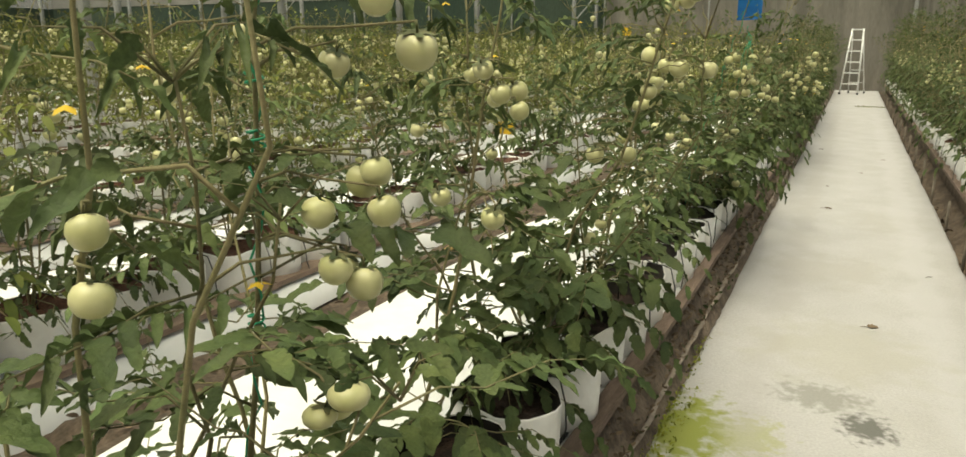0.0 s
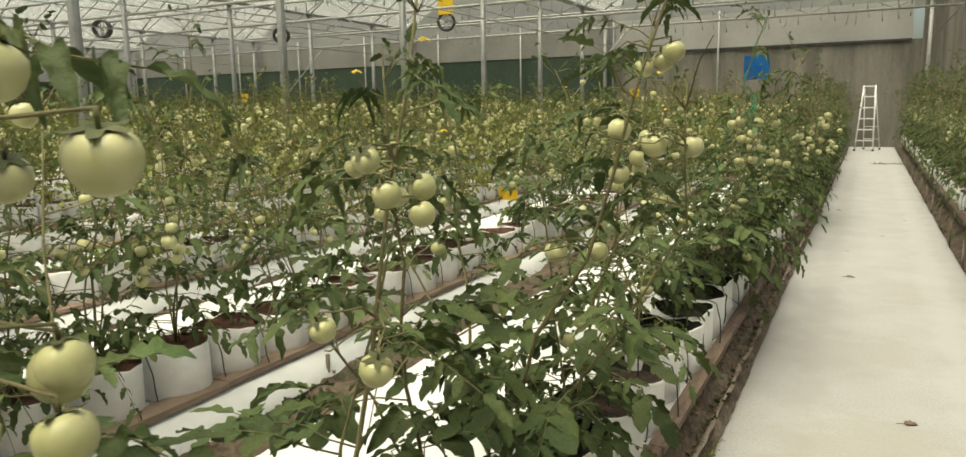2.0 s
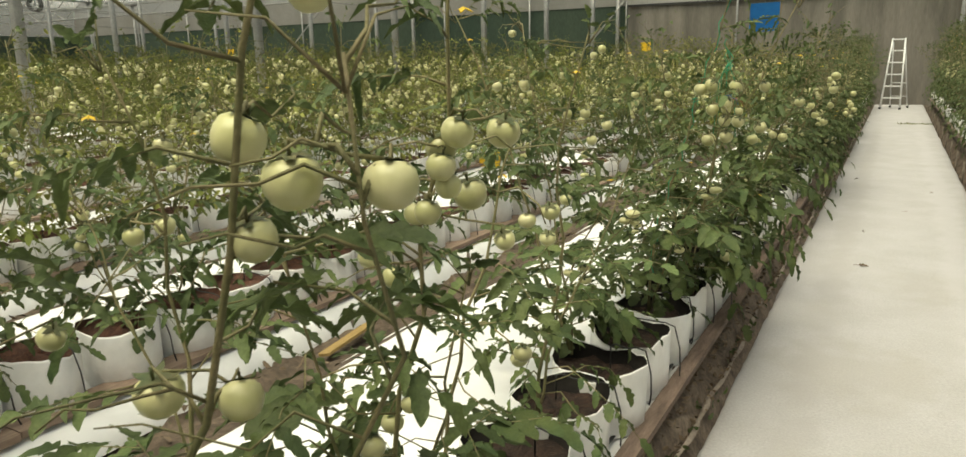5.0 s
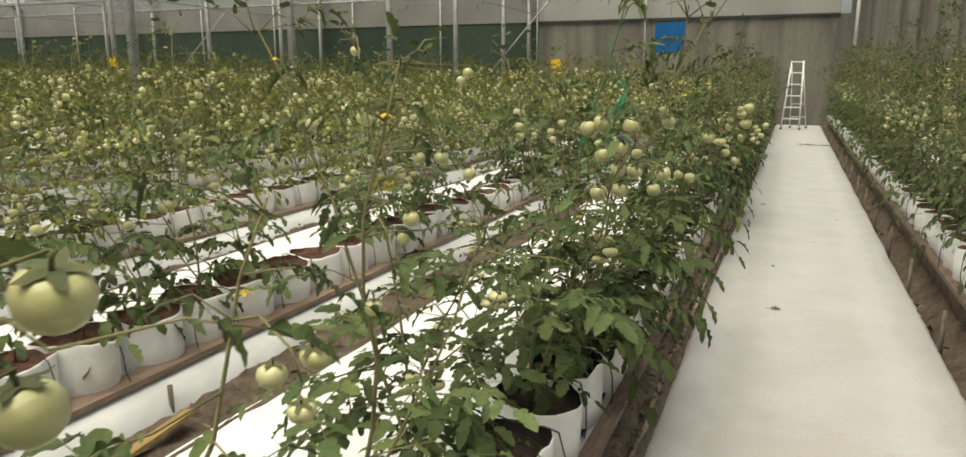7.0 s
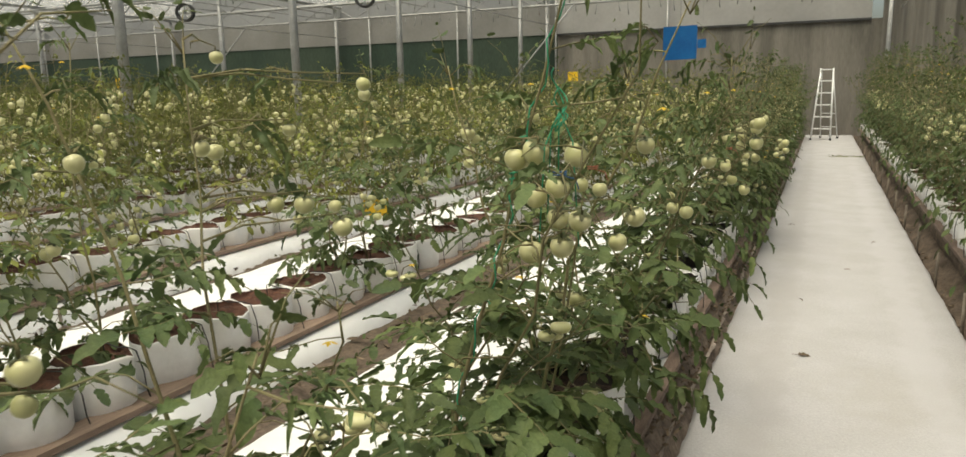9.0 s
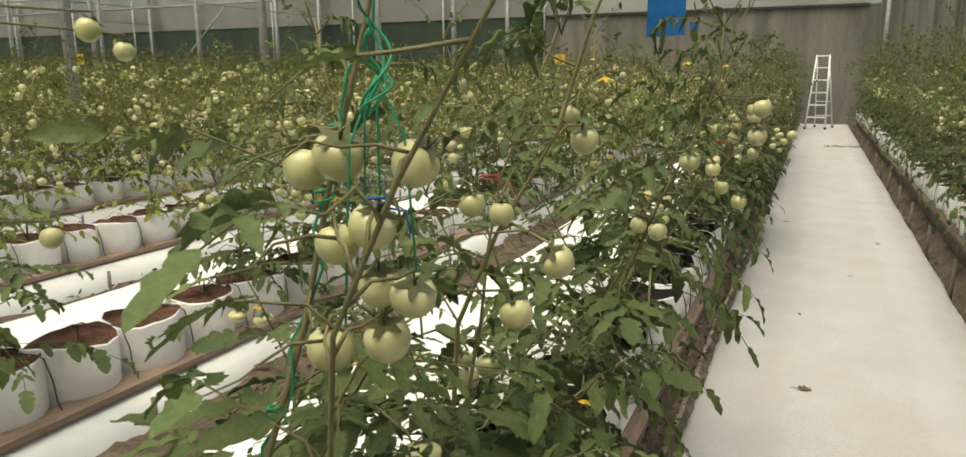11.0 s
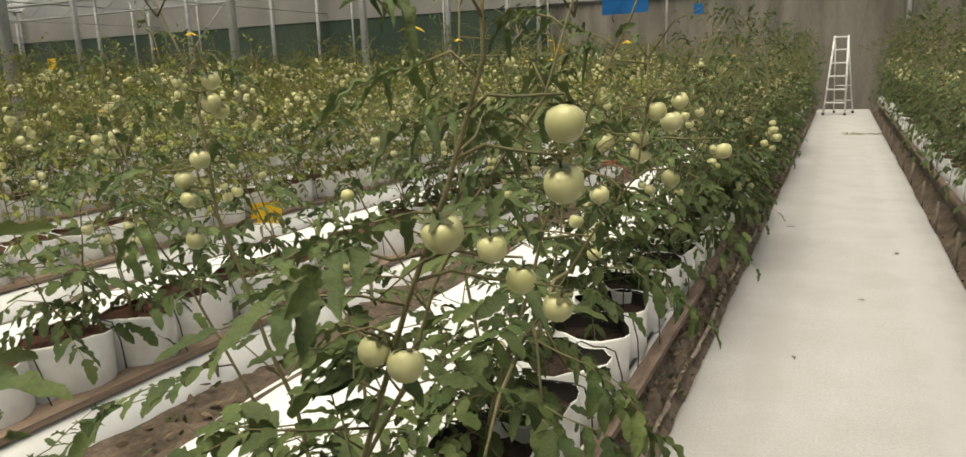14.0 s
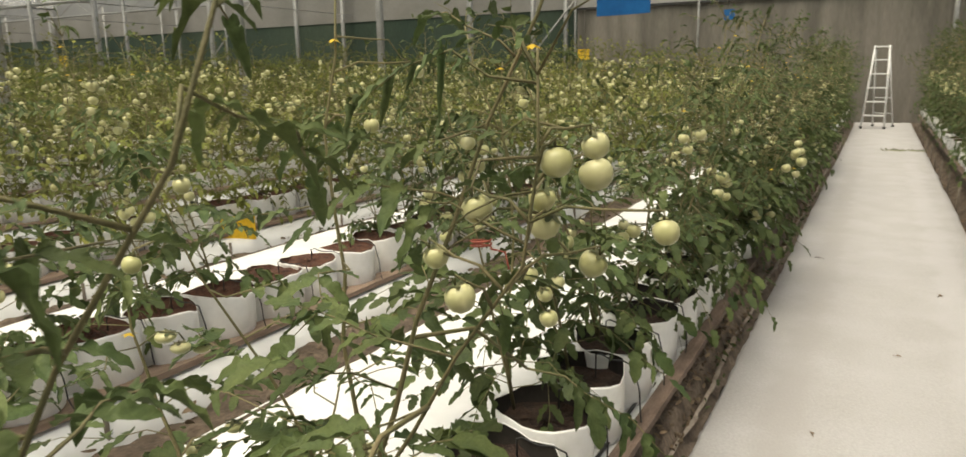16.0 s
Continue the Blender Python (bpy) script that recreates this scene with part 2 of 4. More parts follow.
def box(soup, lo, hi, bevel=0.0):
    """A box, its vertical-plan edges chamfered by bevel."""
    (x0, y0, z0), (x1, y1, z1) = lo, hi
    e = bevel
    if e:
        ring = [(x0 + e, y0), (x1 - e, y0), (x1, y0 + e), (x1, y1 - e), (x1 - e, y1), (x0 + e, y1), (x0, y1 - e), (x0, y0 + e)]
    else:
        ring = [(x0, y0), (x1, y0), (x1, y1), (x0, y1)]
    n = len(ring)
    v = [(*q, z0) for q in ring] + [(*q, z1) for q in ring]
    f = []
    for j in range(n):
        k = (j + 1) % n
        f += [(j, k, k + n), (j, k + n, j + n)]
    for j in range(1, n - 1):
        f += [(0, j + 1, j), (n, n + j, n + j + 1)]
    soup.add(v, f)


def part(name, soup_or_mesh, mat, parent=None, label="", smooth=True, at=None):
    me = soup_or_mesh.mesh(name, mat, smooth) if isinstance(soup_or_mesh, Soup) else soup_or_mesh
    ob = new(name, me)
    if parent is not None:
        ob.parent = parent
    if at is not None:
        ob.matrix_basis = at
    if label:
        ob["label"] = label
    return ob


def structure(name, soup, mat, label, category, smooth=False):
    return tagged(part(name, soup, mat, smooth=smooth), label, category, kind="structure")


# ---- plan ----
PATH_L, PATH_R = -0.45, 0.925
Y0, Y1 = -6.0, 25.6
ROW = 1.98                       # spacing of the beds
BED_Z, RIM_Z = 0.25, 0.49
BED_W = 1.44
WALL_Y = 27.5
X_LEFT, X_RIGHT = -44.0, 9.0
PITCH = 0.339

soup = Soup()
box(soup, (-400, -400, -0.5), (400, 400, -0.07))
structure("ground", soup, M_SOIL, "bare brown soil ground under the greenhouse", "ground")


def path_slab():
    """A concrete strip with slightly ragged edges."""
    rng = np.random.default_rng(5)
    ys = np.arange(Y0, Y1 + 1.0, 0.05)
    def edge(x, amp):
        w = rng.normal(0, 1, len(ys))
        return x + amp * (0.6 * np.convolve(w, np.ones(9) / 9, "same") * 3 + 0.4 * w)
    cols = [(edge(PATH_L - 0.02, 0.006), -0.08), (edge(PATH_L, 0.006), -0.012), (edge(PATH_L + 0.02, 0.004), 0.0)]
    cols += [(np.full(len(ys), x), 0.0) for x in np.linspace(PATH_L + 0.1, PATH_R - 0.1, 8)]
    cols += [(edge(PATH_R - 0.02, 0.004), 0.0), (edge(PATH_R, 0.006), -0.012), (edge(PATH_R + 0.02, 0.006), -0.08)]
    n = len(cols)
    v = np.zeros((len(ys), n, 3))
    for i, (x, z) in enumerate(cols):
        v[:, i, 0], v[:, i, 1] = x, ys
        v[:, i, 2] = z + (0.003 * np.sin(ys * 1.3 + i) if z == 0.0 else 0)
    i, j = np.meshgrid(np.arange(len(ys) - 1), np.arange(n - 1), indexing="ij")
    q = (i * n + j).ravel()
    f = np.concatenate([np.stack([q, q + 1, q + n + 1], 1), np.stack([q, q + n + 1, q + n], 1)])
    s = Soup()
    s.add(v.reshape(-1, 3), f)
    return structure("pavement", s, M_PATH, "pale worn concrete walkway with moss and dark stains", "walkway", smooth=True)


path_slab()


# ---- greenhouse shell ----
def wall_box(name, lo, hi, mat, label, category="wall"):
    s = Soup()
    box(s, lo, hi)
    return structure(name, s, mat, label, category)


SPLIT = -9.2
wall_box("wall_north_net", (X_LEFT, WALL_Y, -0.07), (SPLIT, WALL_Y + 0.1, 3.63), M_NET, "dark green shade net along the end wall")
wall_box("wall_north", (SPLIT, WALL_Y, -0.07), (2.3, WALL_Y + 0.15, 3.63), M_GREY, "stained grey rendered end wall")
wall_box("wall_north_band", (X_LEFT, WALL_Y - 0.03, 3.63), (SPLIT, WALL_Y + 0.07, 4.7), M_BAND, "grey plastic film band on the end wall")
wall_box("wall_north_white", (SPLIT, WALL_Y - 0.03, 3.63), (1.25, WALL_Y + 0.07, 4.9), M_WHITEBAND, "white plastic film band on the end wall")
wall_box("wall_north_film", (X_LEFT, WALL_Y + 0.08, 4.7), (X_RIGHT, WALL_Y + 0.1, 8.0), M_GABLE, "translucent white film gable")
wall_box("trim_rail", (SPLIT, WALL_Y - 0.09, 3.58), (1.25, WALL_Y - 0.03, 3.65), M_DARK, "dark rail between wall and film", "rail")
wall_box("wall_west", (X_LEFT - 0.1, -8, -0.07), (X_LEFT, WALL_Y + 0.1, 3.6), M_NET, "dark green net side wall")
wall_box("wall_west_film", (X_LEFT - 0.08, -8, 3.6), (X_LEFT - 0.06, WALL_Y, 6.0), M_FILM, "translucent film above the side wall")
wall_box("wall_east", (X_RIGHT, -8, -0.07), (X_RIGHT + 0.1, WALL_Y + 0.1, 3.6), M_GREY, "grey side wall")
wall_box("wall_east_film", (X_RIGHT + 0.04, -8, 3.6), (X_RIGHT + 0.06, WALL_Y, 6.0), M_FILM, "translucent film above the side wall")
wall_box("wall_south", (X_LEFT, -8.1, -0.07), (X_RIGHT, -8, 3.0), M_GREY, "grey wall behind the walkway")
wall_box("wall_south_film", (X_LEFT, -8.06, 3.0), (X_RIGHT, -8.04, 8.0), M_FILM, "translucent film above the wall")


def curtain():
    xs = np.arange(1.55, X_RIGHT, 0.02)
    off = 0.07 * np.sin(xs * 9 + 2 * np.sin(xs * 1.7)) + 0.03 * np.sin(xs * 23)
    s = Soup()
    n = len(xs)
    for back in (0, 0.015):
        v = np.concatenate([np.stack([xs, WALL_Y - 0.25 + off + back, np.full(n, z)], 1) for z in (0.0, 5.2)])
        q = np.arange(n - 1)
        s.add(v, np.concatenate([np.stack([q, q + 1, q + n + 1], 1), np.stack([q, q + n + 1, q + n], 1)]))
    ob = part("curtain", s, M_CURTAIN)
    return tagged(ob, "hanging grey plastic curtain in vertical folds at the end wall", "curtain")


curtain()
COLUMNS_X = (11.2, 1.75, -9.5, -19.0, -28.5, -38.0)
COLUMNS_Y = (-3.5, 0.5, 4.5, 8.5, 12.5, 16.5, 20.5, 24.5)


def roof():
    """Arched film bays between the column lines, with hoops."""
    edges = [9.0, 1.75, -9.5, -19.0, -28.5, -38.0, -44.0]
    film = Soup()
    for a, b in zip(edges, edges[1:]):
        u = np.linspace(0, 1, 17)
        x, z = a + (b - a) * u, 5.2 + 0.22 * abs(b - a) * np.sin(np.pi * u)
        n = len(u)
        v = np.concatenate([np.stack([x, np.full(n, y), z], 1) for y in (-8.1, WALL_Y + 0.1)])
        q = np.arange(n - 1)
        film.add(v, np.concatenate([np.stack([q, q + 1, q + n + 1], 1), np.stack([q, q + n + 1, q + n], 1)]))
    structure("ceiling", film, M_FILM, "translucent white plastic film roof in arched bays", "roof", smooth=True)
    for y in np.arange(-3.5, 27, 2.0):
        arch = Soup()
        for a, b in zip(edges, edges[1:]):
            u = np.linspace(0, 1, 13)
            tube(arch, np.stack([a + (b - a) * u, np.full(13, y), 5.14 + 0.22 * abs(b - a) * np.sin(np.pi * u)], 1), 0.03, 5)
        tagged(part("roof_arch", arch, M_STEEL), "galvanised steel hoops under the film roof", "roof frame", "roof hoops", "structure")


roof()


def column():
    s = Soup()
    box(s, (-0.06, -0.06, -0.07), (0.06, 0.06, 5.2), 0.012)
    ob = part("column", s, M_STEEL)
    tagged(ob, "square galvanised steel greenhouse column standing in the crop", "column", "greenhouse columns")
    base = Soup()
    box(base, (-0.13, -0.13, -0.07), (0.13, 0.13, -0.03), 0.02)
    part("base_plate", base, M_STEEL, ob)
    cap = Soup()
    box(cap, (-0.1, -0.1, 5.08), (0.1, 0.1, 5.16), 0.02)
    part("cap_plate", cap, M_STEEL, ob)
    return ob


col = column()
first = True
for cx in COLUMNS_X[1:]:
    for cy in COLUMNS_Y + (27.2,):
        if cx > 1 and cy < 26:
            continue
        if first:
            col.matrix_basis = pose(cx, cy, 0)
            first = False
        else:
            copy_thing(col, pose(cx, cy, 0))


def wall_post():
    s = Soup()
    tube(s, [(0, 0, -0.07), (0, 0, 5.0)], 0.035, 8)
    ob = part("wall_post", s, M_STEEL)
    return tagged(ob, "slim round steel post in front of the end wall", "post", "end wall posts")


post = wall_post()
for i, px in enumerate(np.arange(-42.0, -1.0, 4.1)):
    m = pose(px, WALL_Y - 0.2, 0)
    if i == 0:
        post.matrix_basis = m
    else:
        copy_thing(post, m)


def girder(y):
    s = Soup()
    for z in (4.35, 4.95):
        tube(s, [(X_RIGHT, y, z), (X_LEFT, y, z)], 0.042, 6)
    ob = tagged(part("girder", s, M_STEEL), "steel lattice girder spanning between greenhouse columns", "girder", "lattice girders")
    web = Soup()
    xs = np.arange(X_RIGHT, X_LEFT, -1.2)
    tube(web, [(x, y, 4.35 if i % 2 else 4.95) for i, x in enumerate(xs)], 0.02, 4)
    part("web", web, M_STEEL, ob)
    return ob


for gy in COLUMNS_Y:
    girder(gy)


def string_hooks():
    """Short spare ends of crop string on wire hooks under the girders."""
    r = np.random.default_rng(21)
    s = Soup()
    for y in COLUMNS_Y[3:]:
        for x in np.arange(-15.0, 1.6, 0.34):
            if r.random() < 0.15:
                continue
            a, ln, sw = x + r.uniform(-0.08, 0.08), r.uniform(0.16, 0.42), r.uniform(-0.05, 0.05)
            tube(s, [(a, y, 4.31), (a + 0.3 * sw, y, 4.31 - 0.5 * ln), (a + sw, y, 4.31 - ln)], (0.008, 0.014, 0.02), 4)
    tagged(part("string_hooks", s, M_STEEL), "short grey crop strings on hooks hanging under the girders", "hooks", kind="stuff")


string_hooks()


def gutter(x):
    s = Soup()
    box(s, (x - 0.12, -8, 5.14), (x + 0.12, WALL_Y, 5.2), 0.0)
    for z in (4.6, 3.9):
        tube(s, [(x + 0.3, -8, z), (x + 0.3, WALL_Y, z)], 0.015, 5)
    return tagged(part("gutter", s, M_STEEL), "steel rain gutter and wires along a column line", "gutter", "roof gutters", "structure")


for gx in COLUMNS_X[1:]:
    gutter(gx)


def brace(a, b):
    s = Soup()
    tube(s, [a, b], 0.03, 6)
    tagged(part("brace", s, M_STEEL), "thin diagonal steel brace between posts", "brace", "diagonal braces")


brace((-29.0, 26.9, -0.07), (-23.6, 26.9, 4.6))
brace((-12.6, 26.9, -0.07), (-8.4, 26.9, 4.6))


def fan(x, y, z):
    """A round circulation fan at rest."""
    ob = tagged(new("fan"), "round circulation fan with dark housing and pale blades", "fan", "circulation fans")
    ob.matrix_basis = pose(x, y, z, 0, 0, 25)
    ang = np.linspace(0, 2 * np.pi, 25)
    s = Soup()
    for yy, r in ((-0.1, 0.27), (0.0, 0.25), (0.1, 0.27)):
        tube(s, np.stack([r * np.cos(ang), np.full(25, yy), r * np.sin(ang)], 1), 0.035, 5)
    part("housing", s, M_DARK, ob)
    for k in range(4):
        bl = Soup()
        c, sn = np.cos(k * np.pi / 2), np.sin(k * np.pi / 2)
        quad = [(0.03, -0.02), (0.22, -0.07), (0.23, 0.06), (0.03, 0.03)]
        v = [(px * c - pz * sn, dy + 0.25 * pz, px * sn + pz * c) for dy in (-0.004, 0.004) for px, pz in quad]
        bl.add(v, [(0, 1, 2), (0, 2, 3), (4, 6, 5), (4, 7, 6), (0, 4, 5), (0, 5, 1), (1, 5, 6), (1, 6, 2), (2, 6, 7), (2, 7, 3)])
        part("blade", bl, M_ALU, ob)
    hub = Soup()
    tube(hub, [(0, -0.06, 0), (0, 0.06, 0)], 0.05, 10)
    part("motor", hub, M_STEEL, ob)
    rod = Soup()
    tube(rod, [(0, 0, 0.27), (0, 0, 4.95 - z)], 0.01, 5)
    part("hanger", rod, M_STEEL, ob)


FANS = [(-19.45, 19.4, 4.34), (-12.3, 19.3, 4.34), (-22.5, 14.3, 4.34), (-31.8, 18.0, 4.34)]
for fx, fy, fz in FANS:
    fan(fx, fy, fz)
for px in [f[0] for f in FANS] + [-1.07, -2.585, -6.35, -14.78]:
    s = Soup()
    tube(s, [(px, -8, 4.97), (px, WALL_Y, 4.97)], 0.02, 5)
    tagged(part("purlin", s, M_STEEL), "thin steel pipe along the greenhouse above the girders", "purlin", "purlins", "structure")


# ---- beds ----
EDGE_L, EDGE_R = -0.55, 1.06


def raised_bed(edge, sign, detail):
    """A white-sheeted bed with a plank along its edge towards the walkway. edge: the plank's outer side; sign: -1 to the west."""
    rng = np.random.default_rng(int(abs(edge) * 100))
    walk_side = edge in (EDGE_L, EDGE_R)
    ob = tagged(new("raised_bed"), "long raised crop bed under white plastic sheet with brown plank", "raised bed", "raised beds")
    ob.matrix_basis = pose(edge, 0, 0)
    s = Soup()
    ys = np.arange(Y0, Y1, 0.12 if detail else 0.6)
    xs = np.linspace(0.03, BED_W, 14 if detail else 6)
    n, k = len(xs), len(ys)
    v = np.zeros((k, n, 3))
    v[:, :, 0] = sign * xs[None]
    v[:, :, 1] = ys[:, None]
    v[:, :, 2] = BED_Z + 0.004 * np.sin(xs * 17)[None] * np.sin(ys * 3.1)[:, None] + rng.normal(0, 0.002, (k, n))
    v[:, -1, 2] -= 0.05 + 0.02 * np.sin(ys * 2.3)
    v[:, -1, 0] += sign * 0.015 * np.sin(ys * 1.7)
    i, j = np.meshgrid(np.arange(k - 1), np.arange(n - 1), indexing="ij")
    q = (i * n + j).ravel()
    f = np.concatenate([np.stack([q, q + 1, q + n + 1], 1), np.stack([q, q + n + 1, q + n], 1)])
    s.add(v.reshape(-1, 3), f)
    part("sheet", s, M_SHEET, ob)
    body = Soup()
    lo, hi = sorted((sign * 0.05, sign * (BED_W - 0.04)))
    box(body, (lo, Y0, -0.07), (hi, Y1, BED_Z - 0.012))
    part("bed_core", body, M_SOIL, ob)
    skirt = Soup()
    v = np.zeros((len(ys), 3, 3))
    wave = 0.008 * np.sin(ys * 2.9) + 0.006 * np.sin(ys * 7.7)
    for c, (x, z) in enumerate(((0.028, BED_Z - 0.004), (-0.115 if edge > -3 else -0.2, BED_Z - 0.03), (-0.15 if edge > -3 else -0.235, 0.10))):
        v[:, c, 0], v[:, c, 1] = sign * x + wave * (c > 0), ys
        v[:, c, 2] = z + (0.02 * np.sin(ys * 1.9) if c == 2 else 0)
    i, j = np.meshgrid(np.arange(len(ys) - 1), np.arange(2), indexing="ij")
    q = (i * 3 + j).ravel()
    skirt.add(v.reshape(-1, 3), np.concatenate([np.stack([q, q + 1, q + 4], 1), np.stack([q, q + 4, q + 3], 1)]))
    if not walk_side:
        part("skirt", skirt, M_SHEET, ob)
    y = Y0
    while y < Y1 - 1:
        ln = min(3.2 + rng.uniform(-0.3, 0.3), Y1 - y)
        p = Soup()
        w = (0.062 if walk_side else 0.125) + rng.uniform(-0.01, 0.012)
        a, b = sorted((sign * -0.03, sign * (w - 0.03)))
        box(p, (a, 0.004, 0), (b, ln, 0.028), 0.004)
        part("plank", p, M_WOOD_WORN if walk_side else M_WOOD, ob, at=pose(rng.uniform(-0.008, 0.008), y, BED_Z + 0.004 + rng.uniform(0, 0.004), 0, 0, rng.uniform(-0.15, 0.15)), smooth=False)
        y += ln
    if detail and edge != EDGE_L:
        st = Soup()
        tube(st, [(0, 0, 0), (0.004, 0, 0.33)], (0.011, 0.012), 6)
        me = st.mesh("stake", M_STAKE)
        for yy in np.arange(Y0 + 0.5, Y1, 1.27):
            part("stake", me, M_STAKE, ob, at=pose(sign * (-0.13 if edge > -3 else -0.22), yy + rng.uniform(-0.1, 0.1), -0.08, rng.uniform(-2, 2), rng.uniform(-2, 2), 0))
    if detail:
        line = Soup()
        ly = np.arange(Y0, Y1, 0.15)
        tube(line, np.stack([sign * (0.075 + 0.012 * np.sin(ly * 2.1)), ly, np.full(len(ly), BED_Z + 0.018)], 1), 0.007, 5)
        part("drip_line", line, M_TUBE, ob)
    return ob


LEFT_ROWS = [EDGE_L - ROW * k for k in range(21)]
RIGHT_ROWS = [EDGE_R + ROW * k for k in range(4)]
for k, e in enumerate(LEFT_ROWS):
    raised_bed(e, -1, k < 5)
for k, e in enumerate(RIGHT_ROWS):
    raised_bed(e, 1, k < 2)


def soil_strip(name, x0, x1, z0, z1, label, seed, bump=0.02, soil=M_SOIL):
    """A bumpy strip of soil along the beds."""
    r = np.random.default_rng(seed)
    ys = np.arange(Y0, Y1, 0.06)
    xs = np.linspace(x0, x1, 8)
    k, n = len(ys), 8
    w = r.normal(0, bump, (k, n))
    w = (w + np.roll(w, 1, 0) + np.roll(w, 2, 0)) / 2 + 0.6 * bump * np.sin(ys * 4.1 + seed)[:, None]
    v = np.zeros((k, n, 3))
    v[:, :, 0], v[:, :, 1] = xs[None], ys[:, None]
    v[:, :, 2] = np.linspace(z0, z1, n)[None] + w
    i, j = np.meshgrid(np.arange(k - 1), np.arange(n - 1), indexing="ij")
    q = (i * n + j).ravel()
    s = Soup()
    s.add(v.reshape(-1, 3), np.concatenate([np.stack([q, q + 1, q + n + 1], 1), np.stack([q, q + n + 1, q + n], 1)]))
    structure(name, s, soil, label, "soil", smooth=True)


soil_strip("ground_bank_west", EDGE_L - 0.06, PATH_L + 0.005, 0.235, -0.02, "crumbling brown soil bank beside the walkway", 1, 0.022, M_BANK)
soil_strip("ground_bank_east", PATH_R + 0.03, EDGE_R + 0.06, -0.06, 0.06, "dark soil ditch beside the walkway", 2, 0.012)
for k, e in enumerate(LEFT_ROWS[1:7]):
    soil_strip(f"ground_ditch_{k + 1}", e - 0.0, e + ROW - BED_W + 0.04, 0.12, 0.14, "brown soil ditch between two beds", 3 + k, 0.02)


def bank_liner(x, y0, y1):
    """The crusted free edge of the bed's plastic liner, curling up out of the soil bank."""
    r = np.random.default_rng(31)
    ys = np.arange(y0, y1, 0.03)
    n = len(ys)
    slow = np.convolve(r.normal(0, 1, n), np.hanning(25) / 6, "same")
    quick = np.convolve(r.normal(0, 1, n), np.hanning(7) / 3, "same")
    base = np.interp(x + 0.012 * slow, (EDGE_L - 0.06, PATH_L), (0.235, -0.02))
    lift = np.clip(0.03 + 0.022 * slow + 0.008 * quick, 0.0, 0.085)
    s = Soup()
    v = np.zeros((n, 4, 3))
    for c, (dx, dz) in enumerate(((-0.012, -0.05), (0.004, 0.4), (0.016, 1.0), (0.03, 0.8))):
        v[:, c, 0] = x + 0.012 * slow + dx + 0.003 * quick * c
        v[:, c, 1] = ys + 0.004 * quick * c
        v[:, c, 2] = base + (dz if c == 0 else lift * dz)
    i, j = np.meshgrid(np.arange(n - 1), np.arange(3), indexing="ij")
    q = (i * 4 + j).ravel()
    f = np.concatenate([np.stack([q, q + 1, q + 5], 1), np.stack([q, q + 5, q + 4], 1)])
    s.add(v.reshape(-1, 3), f)
    s.add(v.reshape(-1, 3) - [0.002, 0, 0.002], f[:, ::-1])
    tagged(part("bed_liner", s, M_LINER), "crusted pale brown plastic liner edge curling from the soil bank", "liner")


bank_liner(-0.497, -2.0, 20.0)


